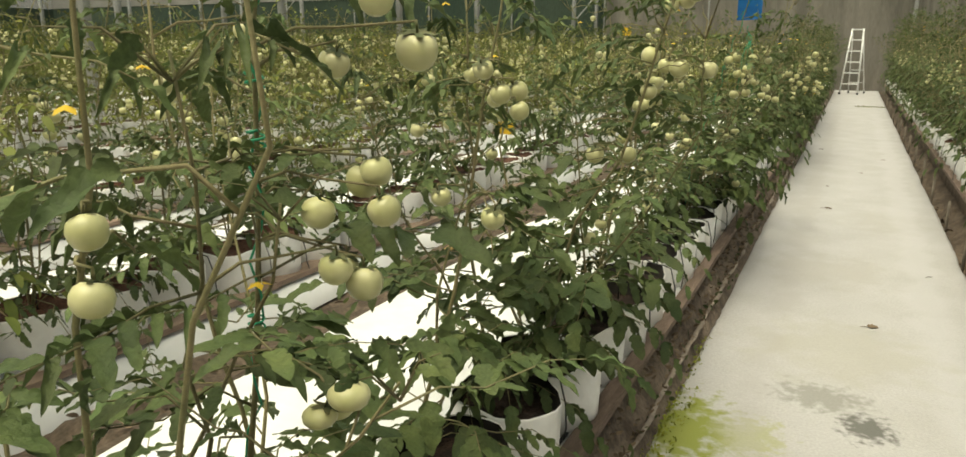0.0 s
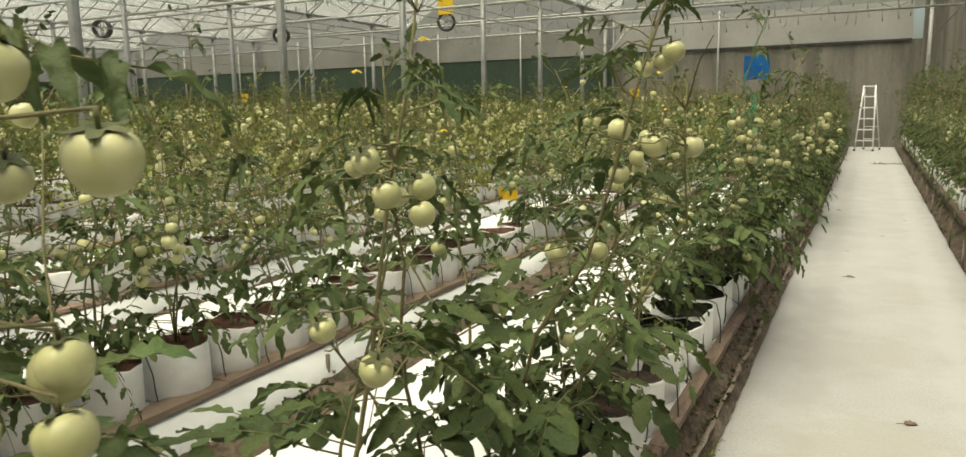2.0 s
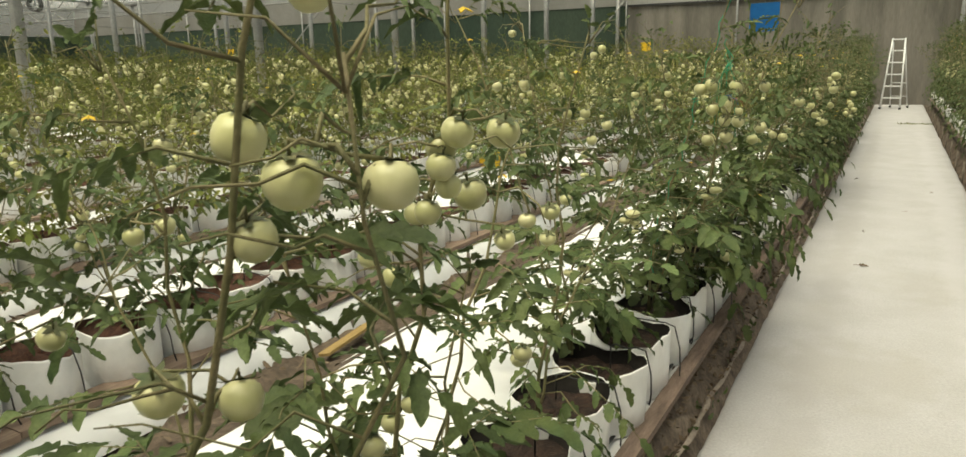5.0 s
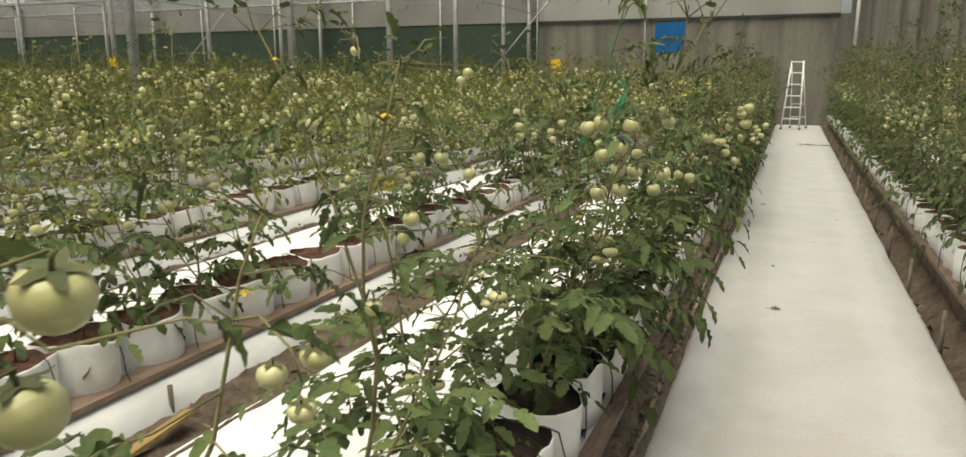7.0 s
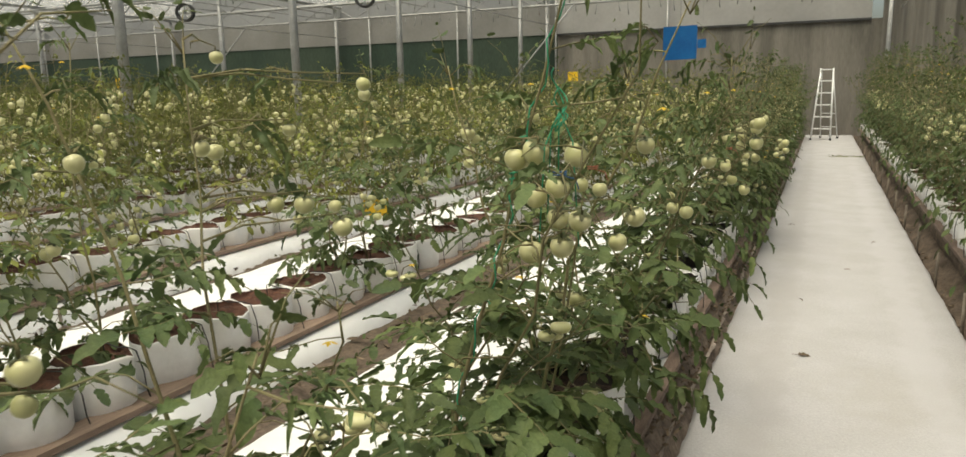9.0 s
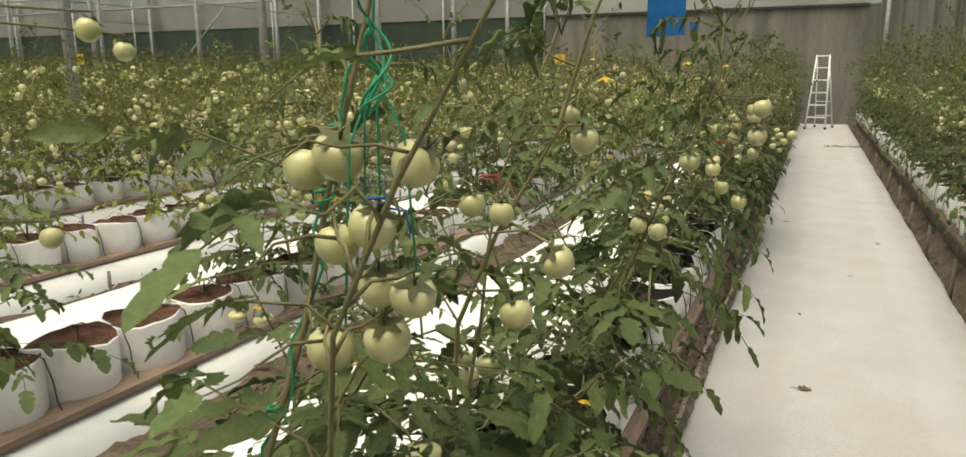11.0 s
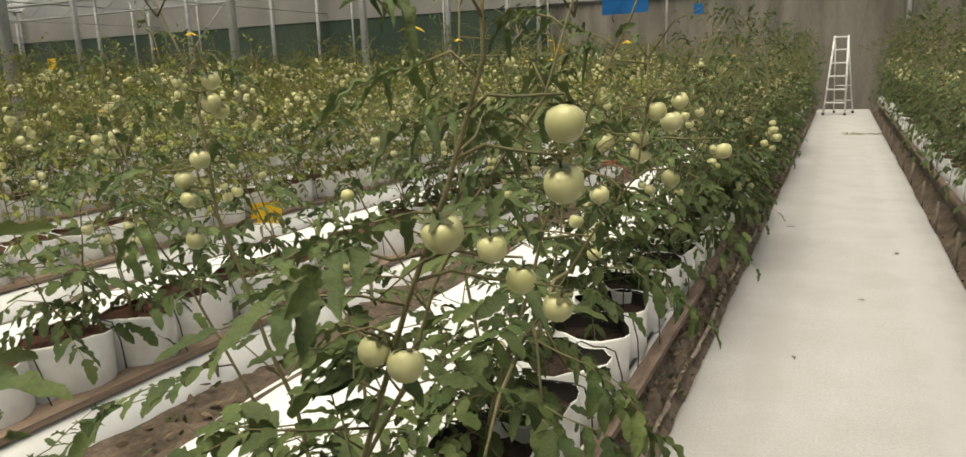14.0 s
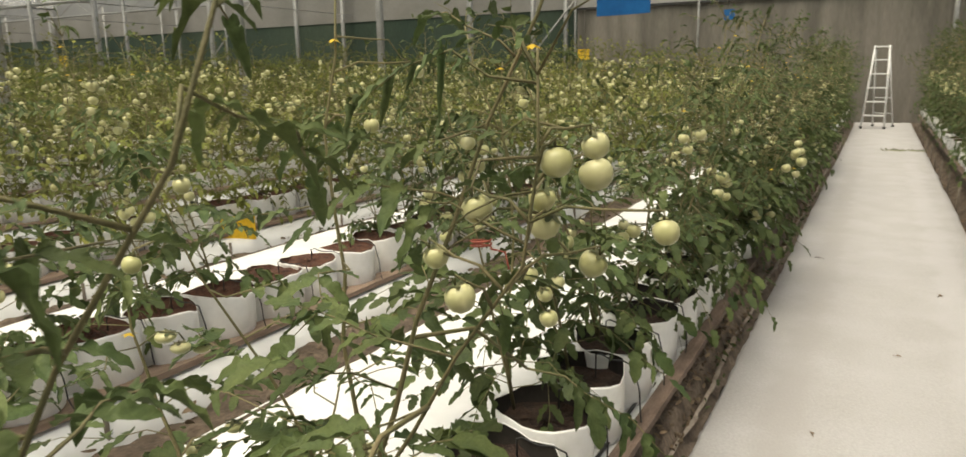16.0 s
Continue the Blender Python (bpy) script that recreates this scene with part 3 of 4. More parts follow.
# ---- grow bags ----
def bag_mesh(seed, depth=0.0):
    """A white plastic bag, open at the top with a rolled rim and creases; the rim stands a little above the soil."""
    rng = np.random.default_rng(seed)
    n = 22
    ang = np.arange(n) * 2 * np.pi / n
    wob = 0.016 * np.sin(2 * ang + rng.uniform(0, 6)) + 0.010 * np.sin(3 * ang + rng.uniform(0, 6)) + 0.006 * np.sin(5 * ang + rng.uniform(0, 6)) + rng.normal(0, 0.004, n)
    top = 0.012 * np.sin(2 * ang + seed) + rng.normal(0, 0.004, n)
    prof = [(0.165, 0.0), (0.182, 0.03), (0.184, 0.12), (0.185, 0.2), (0.186, 0.232), (0.184, 0.24), (0.1825, 0.236)]
    v = []
    for r, z in prof:
        rr = 0.89 * (r + wob * (0.4 + 2.0 * z))
        zz = z + (top if z > 0.15 else 0)
        v.append(np.stack([rr * np.cos(ang), rr * np.sin(ang), np.broadcast_to(zz, n)], 1))
    f = []
    for i in range(len(prof) - 1):
        for j in range(n):
            a, b = i * n + j, i * n + (j + 1) % n
            f += [(a, b, b + n), (a, b + n, a + n)]
    s = Soup()
    s.add(np.concatenate(v), f)
    soil = Soup()
    rings = [(0.1825, 0.236), (0.178, 0.222 - depth), (0.10, 0.226 - depth), (0.02, 0.222 - depth)]
    edge = [0.872, 0.85, 0.6, 0.1]
    sv = [np.stack([0.89 * (r + wob * q) * np.cos(ang), 0.89 * (r + wob * q) * np.sin(ang), z + (rng.normal(0, 0.008, n) if i else top)], 1) for i, ((r, z), q) in enumerate(zip(rings, edge))]
    sf = []
    for i in range(3):
        for j in range(n):
            a, b = i * n + j, i * n + (j + 1) % n
            sf += [(a, b, b + n), (a, b + n, a + n)]
    sf += [(3 * n, 3 * n + j, 3 * n + j + 1) for j in range(1, n - 1)]
    soil.add(np.concatenate(sv), sf)
    drip = Soup()
    sx = rng.uniform(-0.05, 0.05)
    tube(drip, [(sx, 0.03, 0.20), (sx, 0.03, 0.285), (sx + 0.015, 0.035, 0.292), (sx + 0.05, 0.06, 0.272), (0.11, 0.09, 0.268), (0.14, 0.11, 0.252),
                (0.158, 0.125, 0.16), (0.16, 0.13, 0.08), (0.15, 0.15, 0.025), (0.14, 0.17, 0.02)], 0.003, 5)
    return s.arrays(), soil.arrays(), drip.arrays()


BAGS = [bag_mesh(i) for i in range(5)] + [bag_mesh(i + 5, 0.045) for i in range(4)]
BAG_MESHES = [(mesh_from("bag", *b[0], M_BAG), mesh_from("soil", *b[1], [M_COCO if i < 5 else M_WET, M_LINING], (np.arange(len(b[1][1])) < 44) * (i > 4)), mesh_from("drip_tube", *b[2], M_TUBE)) for i, b in enumerate(BAGS)]
BAG_X = 0.183


def row_bags(edge, sign, phase, seed):
    """Where the bags of a row stand: x, y, turn, kind."""
    rng = np.random.default_rng(seed)
    ys = np.arange(phase - PITCH * math.floor((phase + 5.2) / PITCH), Y1 - 0.3, PITCH)
    return [(edge + sign * (BAG_X + rng.uniform(-0.015, 0.015)), y + rng.uniform(-0.022, 0.022), rng.uniform(-25, 25) + (180 if sign > 0 else 0), int(rng.integers(5)) if edge != EDGE_L else 5 + int(rng.integers(4))) for y in ys]


ALL_ROWS = [(e, -1, 1.723 + 0.15 * k, 10 + k) for k, e in enumerate(LEFT_ROWS)] + [(e, 1, 2.2 + 0.1 * k, 60 + k) for k, e in enumerate(RIGHT_ROWS)]
far_bag, far_soil = Soup(), Soup()
near_spots, far_spots = [], []
for k, (e, sign, phase, seed) in enumerate(ALL_ROWS):
    near = (sign < 0 and k < 3) or e == EDGE_R
    for x, y, turn, kind in row_bags(e, sign, phase, seed):
        m = pose(x, y, BED_Z + 0.002, 0, 0, turn)
        if near and not (k == 2 and y > 16):
            ob = tagged(new("grow_bag"), "white plastic grow bag of brown coco soil with drip tube", "grow bag", "grow bags in rows")
            ob.matrix_basis = m
            for nm, me in zip(("bag", "soil", "drip_tube"), BAG_MESHES[kind]):
                part(nm, me, None, ob)
            near_spots.append((k, x, y, sign))
        else:
            if y > -1.0 and x > -11.5:
                R = np.array(m.to_3x3())
                for dst, (v, f) in zip((far_bag, far_soil), BAGS[kind][:2]):
                    dst.add(v @ R.T + np.array(m.translation), f)
            far_spots.append((k, x, y, sign))
ob = tagged(new("grow_bag_rows"), "many white plastic grow bags standing in long rows", "grow bags", kind="stuff")
part("bags", far_bag, M_BAG, ob)
part("soils", far_soil, M_COCO, ob)


# ---- tomato plants ----
LOBES = [(0.02, 0.03), (0.10, 0.17), (0.19, 0.28), (0.27, 0.29), (0.33, 0.20), (0.43, 0.28), (0.53, 0.31), (0.61, 0.23), (0.71, 0.25), (0.86, 0.19), (0.96, 0.08)]


def leaflet_template(level):
    """u along the blade, v across, w out of it; triangles. level 2: lobed, 1: plain pointed, 0: a folded diamond."""
    if level == 2:
        mid = [(u, 0.0) for u in (0.0, 0.25, 0.5, 0.75, 1.0)]
        edge = LOBES
        pairs = [0, 0, 0, 1, 1, 1, 2, 2, 3, 3, 3]
    elif level == 1:
        mid = [(0.0, 0.0), (0.5, 0.0), (1.0, 0.0)]
        edge = [(0.12, 0.22), (0.48, 0.30), (0.84, 0.18)]
        pairs = [0, 1, 1]
    else:
        mid = [(0.0, 0.0), (1.0, 0.0)]
        edge = [(0.45, 0.28)]
        pairs = [0]
    v = list(mid)
    f = []
    nm = len(mid)
    for side in (1, -1):
        start = len(v)
        v += [(u, side * w) for u, w in edge]
        for i in range(len(edge)):
            a = start + i
            p = pairs[i]
            nxt = start + i + 1 if i + 1 < len(edge) else nm - 1
            tri = [(p, a, nxt)] if nxt != p else []
            if i + 1 < len(edge) and pairs[i + 1] != p:
                tri.append((p, nxt, pairs[i + 1]))
            if i + 1 == len(edge):
                tri = [(p, a, nm - 1)]
            f += tri if side < 0 else [t[::-1] for t in tri]
    v = np.array(v)
    u, w = v[:, 0], v[:, 1]
    w *= 0.8 if level else 1.0
    z = 0.3 * np.abs(w) - 0.28 * u * u + (0.05 * np.sin(u * 16) * np.abs(w) / 0.3 if level == 2 else 0)
    return np.stack([u, w, z], 1), np.array(f)


LEAFLET = [leaflet_template(i) for i in range(3)]


def leaflets_mesh(soup, blades, level):
    """blades: rows of origin, direction, side, length and, where curled in, the share of the width that is left."""
    if not blades:
        return
    wide = np.array([b[4] if len(b) > 4 else 1.0 for b in blades])[:, None, None]
    cup = np.random.default_rng(len(blades)).uniform(0.3, 1.7, len(blades))[:, None, None] / wide
    o, d, s, ln = (np.array([b[i] for b in blades]) for i in range(4))
    d /= np.linalg.norm(d, axis=1)[:, None]
    s = s - d * np.sum(s * d, 1)[:, None]
    s /= np.linalg.norm(s, axis=1)[:, None] + 1e-9
    n = np.cross(d, s)
    t, f = LEAFLET[level]
    L = ln[:, None, None]
    v = o[:, None] + L * (t[None, :, 0:1] * d[:, None] + t[None, :, 1:2] * wide * s[:, None] + t[None, :, 2:3] * cup * n[:, None])
    k = len(t)
    faces = f[None] + (np.arange(len(blades)) * k)[:, None, None]
    soup.add(v.reshape(-1, 3), faces.reshape(-1, 3))


def compound_leaf(rng, stems, blades, base, az, length, size, rise, pairs, sides, level=2, hang=0.3, wide=1.0):
    """A drooping tomato leaf: a bowed stalk with paired leaflets, small ones between them, and one at its end."""
    h = np.array([math.cos(az), math.sin(az), 0.0])
    t = np.linspace(0, 1, 5)
    droop = rng.uniform(0.2, 0.6) + 0.5 * hang
    pts = base + length * (t[:, None] * h * math.cos(rise) + (t * math.sin(rise) - droop * t * t * 0.8)[:, None] * np.array([0, 0, 1.0]))
    pts[1:] += rng.normal(0, 0.012 * length / 0.25, (4, 3))
    if level:
        tube(stems, pts, np.linspace(0.0026, 0.0011, 5), sides)
    else:
        tube(stems, pts[::2], np.linspace(0.0028, 0.0012, 3), sides)
    across = np.array([-h[1], h[0], 0.0])
    def at(q):
        i = min(int(q * 4), 3)
        return pts[i] + (pts[i + 1] - pts[i]) * (q * 4 - i), pts[i + 1] - pts[i]
    for q in np.linspace(0.38, 0.84, pairs):
        p, d = at(q)
        d = d / np.linalg.norm(d)
        for sgn in (1, -1):
            dd = 0.55 * d + sgn * across * 0.8 + np.array([0, 0, rng.uniform(-0.2, 0.15) - 0.65 * hang])
            blades.append((p, dd, np.cross([0, 0, 1.0], dd) + rng.normal(0, 0.25, 3), size * rng.uniform(0.5, 1.3), wide * rng.uniform(0.7, 1.1)))
            if level and rng.random() < 0.55:
                blades.append((p - d * rng.uniform(0.012, 0.03), dd + rng.normal(0, 0.4, 3), np.cross([0, 0, 1.0], dd), size * rng.uniform(0.2, 0.34), 1.3 * wide))
    p, d = at(0.999)
    d = d / np.linalg.norm(d) + np.array([0, 0, -0.05])
    blades.append((p, d, across + rng.normal(0, 0.25, 3), size * rng.uniform(1.0, 1.25), wide * rng.uniform(0.9, 1.2)))


def tomato_arrays(seed, n=12, rings=8):
    """A squat, slightly heart-shaped tomato of radius 1, its stalk hollow on top at z = 0, hanging below."""
    rng = np.random.default_rng(seed)
    th = np.linspace(0.12, np.pi - 0.02, rings)
    ang = np.arange(n) * 2 * np.pi / n
    ph = rng.uniform(0, 6)
    v = []
    for q in th:
        lob = 1 + 0.05 * np.cos(4 * ang + ph) * max(0, math.cos(q)) + 0.02 * np.cos(2 * ang)
        r = math.sin(q) ** 0.88 * lob * (1.0 + 0.07 * math.cos(q))
        z = 0.95 * math.cos(q) - (0.16 * math.exp(-(q / 0.45) ** 2)) - (0.10 * math.exp(-((np.pi - q) / 0.4) ** 2)) * -0.3
        v.append(np.stack([r * np.cos(ang), r * np.sin(ang), np.full(n, z)], 1))
    f = []
    for i in range(rings - 1):
        for j in range(n):
            a, b = i * n + j, i * n + (j + 1) % n
            f += [(a, a + n, b + n), (a, b + n, b)]
    last = (rings - 1) * n
    f += [(j + 1, 0, j) for j in range(1, n - 1)] + [(last, last + j, last + j + 1) for j in range(1, n - 1)]
    f = [t[::-1] for t in f]
    v = np.concatenate(v)
    v[:, 2] -= 0.85
    return v, np.array(f)


TOMATO = [tomato_arrays(i) for i in range(4)]
TOMATO_FAR = tomato_arrays(9, 6, 4)
TOMATO_MID = tomato_arrays(8, 8, 5)
TOMATO_FAR_MESH = mesh_from("tomato", *TOMATO_MID, M_FRUIT)
TOMATO_MESH = [mesh_from("tomato", v, f, M_FRUIT) for v, f in TOMATO]


def calyx_arrays():
    s = Soup()
    for k in range(5):
        a = k * 2 * np.pi / 5
        c, sn = math.cos(a), math.sin(a)
        pr = [(0.0, 0.14, 0.04), (0.35, 0.23, 0.12), (0.75, 0.15, 0.04), (1.05, 0.0, 0.1)]
        v = []
        for r, w, z in pr:
            v += [(r * c - w * sn, r * sn + w * c, z - 0.08), (r * c + w * sn, r * sn - w * c, z - 0.08)]
        f = []
        for i in range(3):
            f += [(2 * i, 2 * i + 1, 2 * i + 3), (2 * i, 2 * i + 3, 2 * i + 2)]
        s.add(v, f)
    tube(s, [(0, 0, -0.05), (0.03, 0, 0.3), (0.12, 0, 0.5)], 0.07, 5)
    return s.arrays()


CALYX_MESH = mesh_from("calyx", *calyx_arrays(), M_CALYX)


def grow(rng, height, lean=(0, 0), branches=2, leaves=22, size=0.08, level=2, sides=5, low=0.12, trusses=3, spread=1.0, fruits=(2, 5), limit=9.0):
    """A tomato plant from its base at the origin: stem soup, leaf blades, and the fruits as (place, radius, tilt)."""
    stems, blades, fruit, flowers = Soup(), [], [], []
    lines = []
    for b in range(branches):
        hgt = height * (1 if b == 0 else rng.uniform(0.65, 0.98))
        az = rng.uniform(0, 6.28)
        out = np.array([math.cos(az), math.sin(az)]) * (0.10 + 0.14 * b) * spread
        t = np.linspace(0, 1, 9)
        w = rng.normal(0, 0.018, (9, 2)).cumsum(0)
        w -= w[0]
        xy = np.outer(t ** 1.2, np.array(lean)) + np.outer(np.sin(t * 1.4) * 1.0, out) * (0.5 + 0.5 * t[:, None]) + w
        xy[:, 0] = np.minimum(xy[:, 0], limit - 0.02 * (1 - t))
        pts = np.column_stack([xy, t * hgt])
        tube(stems, pts, np.linspace(0.0062, 0.0022, 9) * (1 if b == 0 else 0.8), sides)
        lines.append(pts)
    def on(line, q):
        i = min(int(q * 8), 7)
        return line[i] + (line[i + 1] - line[i]) * (q * 8 - i)
    for i in range(leaves):
        line = lines[i % branches]
        q = low + (1.0 - low) * ((i + rng.uniform(0, 0.8)) / leaves) ** 1.3
        shrink = 1.0 - 0.7 * max(0, q - 0.4) / 0.6
        az = i * 2.4 + rng.uniform(-0.5, 0.5)
        base, length = on(line, min(q, 0.999)), (0.22 + rng.uniform(0, 0.14)) * (0.45 + 0.55 * shrink) * spread
        if base[0] + math.cos(az) * length * 1.25 > limit:
            az = math.pi - az
        if base[0] + math.cos(az) * length * 1.25 > limit + 0.12:
            continue
        compound_leaf(rng, stems, blades, base, az, length,
                      size * (0.35 + 0.65 * shrink), rng.uniform(0.0, 0.65), 4 if level == 2 else 3, 3, level, max(0.0, 0.9 - 2.4 * q), 0.45 + 0.6 * (shrink - 0.3) / 0.7)
    for i in range(trusses):
        line = lines[i % branches]
        q = 0.42 + 0.5 * (i + rng.uniform(0, 0.6)) / max(trusses, 1)
        p = on(line, min(q, 0.97))
        az = rng.uniform(0, 6.28)
        h = np.array([math.cos(az), math.sin(az), 0])
        end = p + h * 0.12 + np.array([0, 0, -0.02])
        tube(stems, [p, p + h * 0.06 + np.array([0, 0, 0.02]), end, end + h * 0.02 + np.array([0, 0, -0.05])], (0.003, 0.0028, 0.0025, 0.002), 4)
        for j in range(int(rng.integers(*fruits))):
            g = end + h * rng.uniform(-0.03, 0.05) + np.array([rng.uniform(-0.04, 0.04), rng.uniform(-0.04, 0.04), -0.04 * j + rng.uniform(-0.01, 0.02)])
            fruit.append((g, rng.uniform(0.019, 0.030), rng.uniform(-25, 25), rng.uniform(-25, 25)))
    for i in range(1):
        flowers.append(on(lines[i % branches], rng.uniform(0.8, 0.98)) + rng.normal(0, 0.03, 3))
    for line in lines:
        top = line[-1]
        for _ in range(3):
            az = rng.uniform(0, 6.28)
            d = np.array([math.cos(az), math.sin(az), rng.uniform(0.2, 1.2)])
            L = rng.uniform(0.05, 0.14)
            tube(stems, [top - [0, 0, 0.03], top + d * L * 0.5, top + d * L + [0, 0, -0.02]], (0.0022, 0.0016, 0.0008), 3)
            for q in (0.4, 0.7, 1.0):
                blades.append((top + d * L * q, rng.normal(0, 1, 3) + [0, 0, -0.2], rng.normal(0, 1, 3), rng.uniform(0.02, 0.045)))
    return stems, blades, fruit, flowers, lines


def flower_arrays(soup, p, rng, r=0.016):
    for k in range(5):
        a = k * 1.2566 + rng.uniform(-0.2, 0.2)
        d = np.array([math.cos(a), math.sin(a), -0.5])
        w = np.array([-math.sin(a), math.cos(a), 0]) * 0.3
        soup.add([p, p + r * (0.5 * d + w), p + r * d * 1.1, p + r * (0.5 * d - w)], [(0, 1, 2), (0, 2, 3)])


PLANT_TAG = ("leafy green tomato plant with pale unripe fruit", "tomato plant", "tomato plants in rows")


def plant_thing(data, level, singles, at=None, leaf=M_LEAF):
    """Links a grown plant as one thing with its stems, foliage and fruits."""
    stems, blades, fruit, flowers = data[:4]
    ob = tagged(new("tomato_plant"), *PLANT_TAG)
    part("stem", stems, M_STEM, ob)
    s = Soup()
    leaflets_mesh(s, blades, level)
    part("foliage", s, leaf, ob)
    for g, r, a, b in fruit:
        add_fruit(ob, g, r, a, b, singles)
    rng = np.random.default_rng(len(blades))
    fl = Soup()
    for p in flowers:
        flower_arrays(fl, p, rng)
    part("flower", fl, M_FLOWER, ob)
    if at is not None:
        ob.matrix_basis = at
    return ob


def add_fruit(ob, g, r, a=0.0, b=0.0, calyx=True):
    seed = int(abs(g[0] * 931 + g[1] * 577 + g[2] * 313)) % 4
    t = part("tomato", TOMATO_MESH[seed] if calyx else TOMATO_FAR_MESH, None, ob)
    t.matrix_basis = pose(*g, a, b, (g[0] + g[2]) * 900 % 360) @ Matrix.Diagonal((r, r, r, 1))
    if calyx:
        part("calyx", CALYX_MESH, None, t)
    return t


# the plants nearest to the walk, with the fruits where they hang
def leaning_plant(x, y, height, fruits, leaves, seed, lean=(0.25, 0.0), low=0.15, size=0.088, branches=2, twine=False, ties=(), sprays=(), bundle=None):
    """fruits: rows of x, y, z in the world and the radius."""
    rng = np.random.default_rng(seed)
    data = grow(rng, height, lean, branches, int(leaves * 1.4), size, 2, 6, low * 0.4, 0, 1.05, limit=-0.25 - x)
    stems, lines = data[0], data[4]
    nodes = np.concatenate([np.stack([np.interp(np.linspace(0.15, 1, 40), np.linspace(0, 1, 9), ln[:, c]) for c in range(3)], 1) for ln in lines])
    for fx, fy, fz, r in fruits:
        g0 = np.array([fx - x, fy - y, fz - RIM_Z + 0.03 + r * 0.9])
        gap = nodes - (g0 + [0, 0, -0.02])
        p = nodes[np.argmin(np.sum(gap * gap * [1, 1, 2.5], 1))]
        q = p + (g0 - p) * 0.55 + np.array([rng.normal(0, 0.008), rng.normal(0, 0.008), 0.014])
        tube(stems, [p, p + (q - p) * 0.5 + [0, 0, 0.012], q, g0 + [0, 0, 0.012], g0], (0.0028, 0.0024, 0.002, 0.0017, 0.0016), 5)
        data[2].append((g0 - np.array([0, 0, r * 0.05]), r, float(rng.uniform(-12, 42)), float(rng.uniform(-24, 24))))
        if rng.random() < 0.6:
            compound_leaf(rng, stems, data[1], q, rng.uniform(1.8, 4.5), 0.14, 0.045, 0.3, 3, 3)
    keep = len(data[1])
    for bx, by, bz, az, ln in sprays:
        b = np.array([bx - x, by - y, bz - RIM_Z + 0.03])
        p = nodes[np.argmin(np.sum((nodes - b) ** 2 * [1, 1, 0.6], 1))]
        tube(stems, [p, p + (b - p) * 0.5 + [0, 0, 0.05], b], (0.0045, 0.004, 0.003), 5)
        compound_leaf(rng, stems, data[1], b, az, ln, 0.075, 0.1, 4, 4, 2, 1.0, 0.8)
    hung = data[1][keep:]
    del data[1][keep:]
    data[1][:] = [b for b in data[1] if b[0][0] + x + 0.8 * b[3] * b[1][0] / (np.linalg.norm(b[1]) + 1e-9) < -0.24]
    # leaves round the fruit have been picked off on the walkway's side
    clear = np.array([(fx - x + 0.06, fy - y - 0.06, fz - RIM_Z + 0.05) for fx, fy, fz, r in fruits])
    data[1][:] = [b for b in data[1] if np.min(np.sum((clear - b[0]) ** 2, 1)) > 0.12 ** 2]
    data[1].extend(hung)
    main = lambda z: np.array([np.interp(z, lines[0][:, 2], lines[0][:, c]) for c in range(2)] + [z])
    ob = plant_thing(data, 2, True, pose(x, y, RIM_Z - 0.03))
    if twine:
        tw = Soup()
        zz = np.linspace(0.1, 1.5, 30)
        pts = np.array([main(min(z, height)) + [0.012 * math.sin(z * 40), 0.012 * math.cos(z * 40), 0] for z in zz])
        tube(tw, pts, 0.002, 5)
        for zk in (0.62, 0.9, 0.98):
            c = main(zk)
            an = np.linspace(0, 12, 20)
            tube(tw, np.stack([c[0] + 0.012 * np.cos(an), c[1] + 0.012 * np.sin(an), c[2] + an * 0.002], 1), 0.002, 4)
        part("twine", tw, M_TWINE, ob, "green plastic support twine")
    if bundle:
        bd = Soup()
        c = np.array(bundle) - [x, y, RIM_Z - 0.03]
        for i in range(4):
            an = np.linspace(0, rng.uniform(5, 9), 14) + rng.uniform(0, 6)
            rr = rng.uniform(0.008, 0.02)
            hh = np.linspace(0, rng.uniform(0.05, 0.13), 14)
            tube(bd, np.stack([c[0] + rr * np.cos(an), c[1] + rr * np.sin(an), c[2] - 0.04 + hh], 1), 0.0018, 4)
        for i in range(4):
            d = rng.normal(0, 0.018, 3)
            tube(bd, [c, c + d + [0, 0, -0.05], c + d * 1.5 + [0, 0, -rng.uniform(0.1, 0.3)]], 0.0016, 4)
        part("twine_tangle", bd, M_TWINE, ob, "tangled green plastic twine")
    for tx, ty, tz, mt, lab in ties:
        c = np.array([tx - x, ty - y, tz - RIM_Z + 0.03])
        an = np.linspace(0, 13, 26)
        tie = Soup()
        tube(tie, np.stack([c[0] + 0.014 * np.cos(an), c[1] + 0.012 * np.sin(an), c[2] + an * 0.0009], 1), 0.0014, 4)
        tube(tie, [c + [0.014, 0, 0], c + [0.03, 0.01, -0.005], c + [0.04, 0.0, -0.025]], 0.0013, 4)
        part("tie", tie, mt, ob, lab)
    return ob


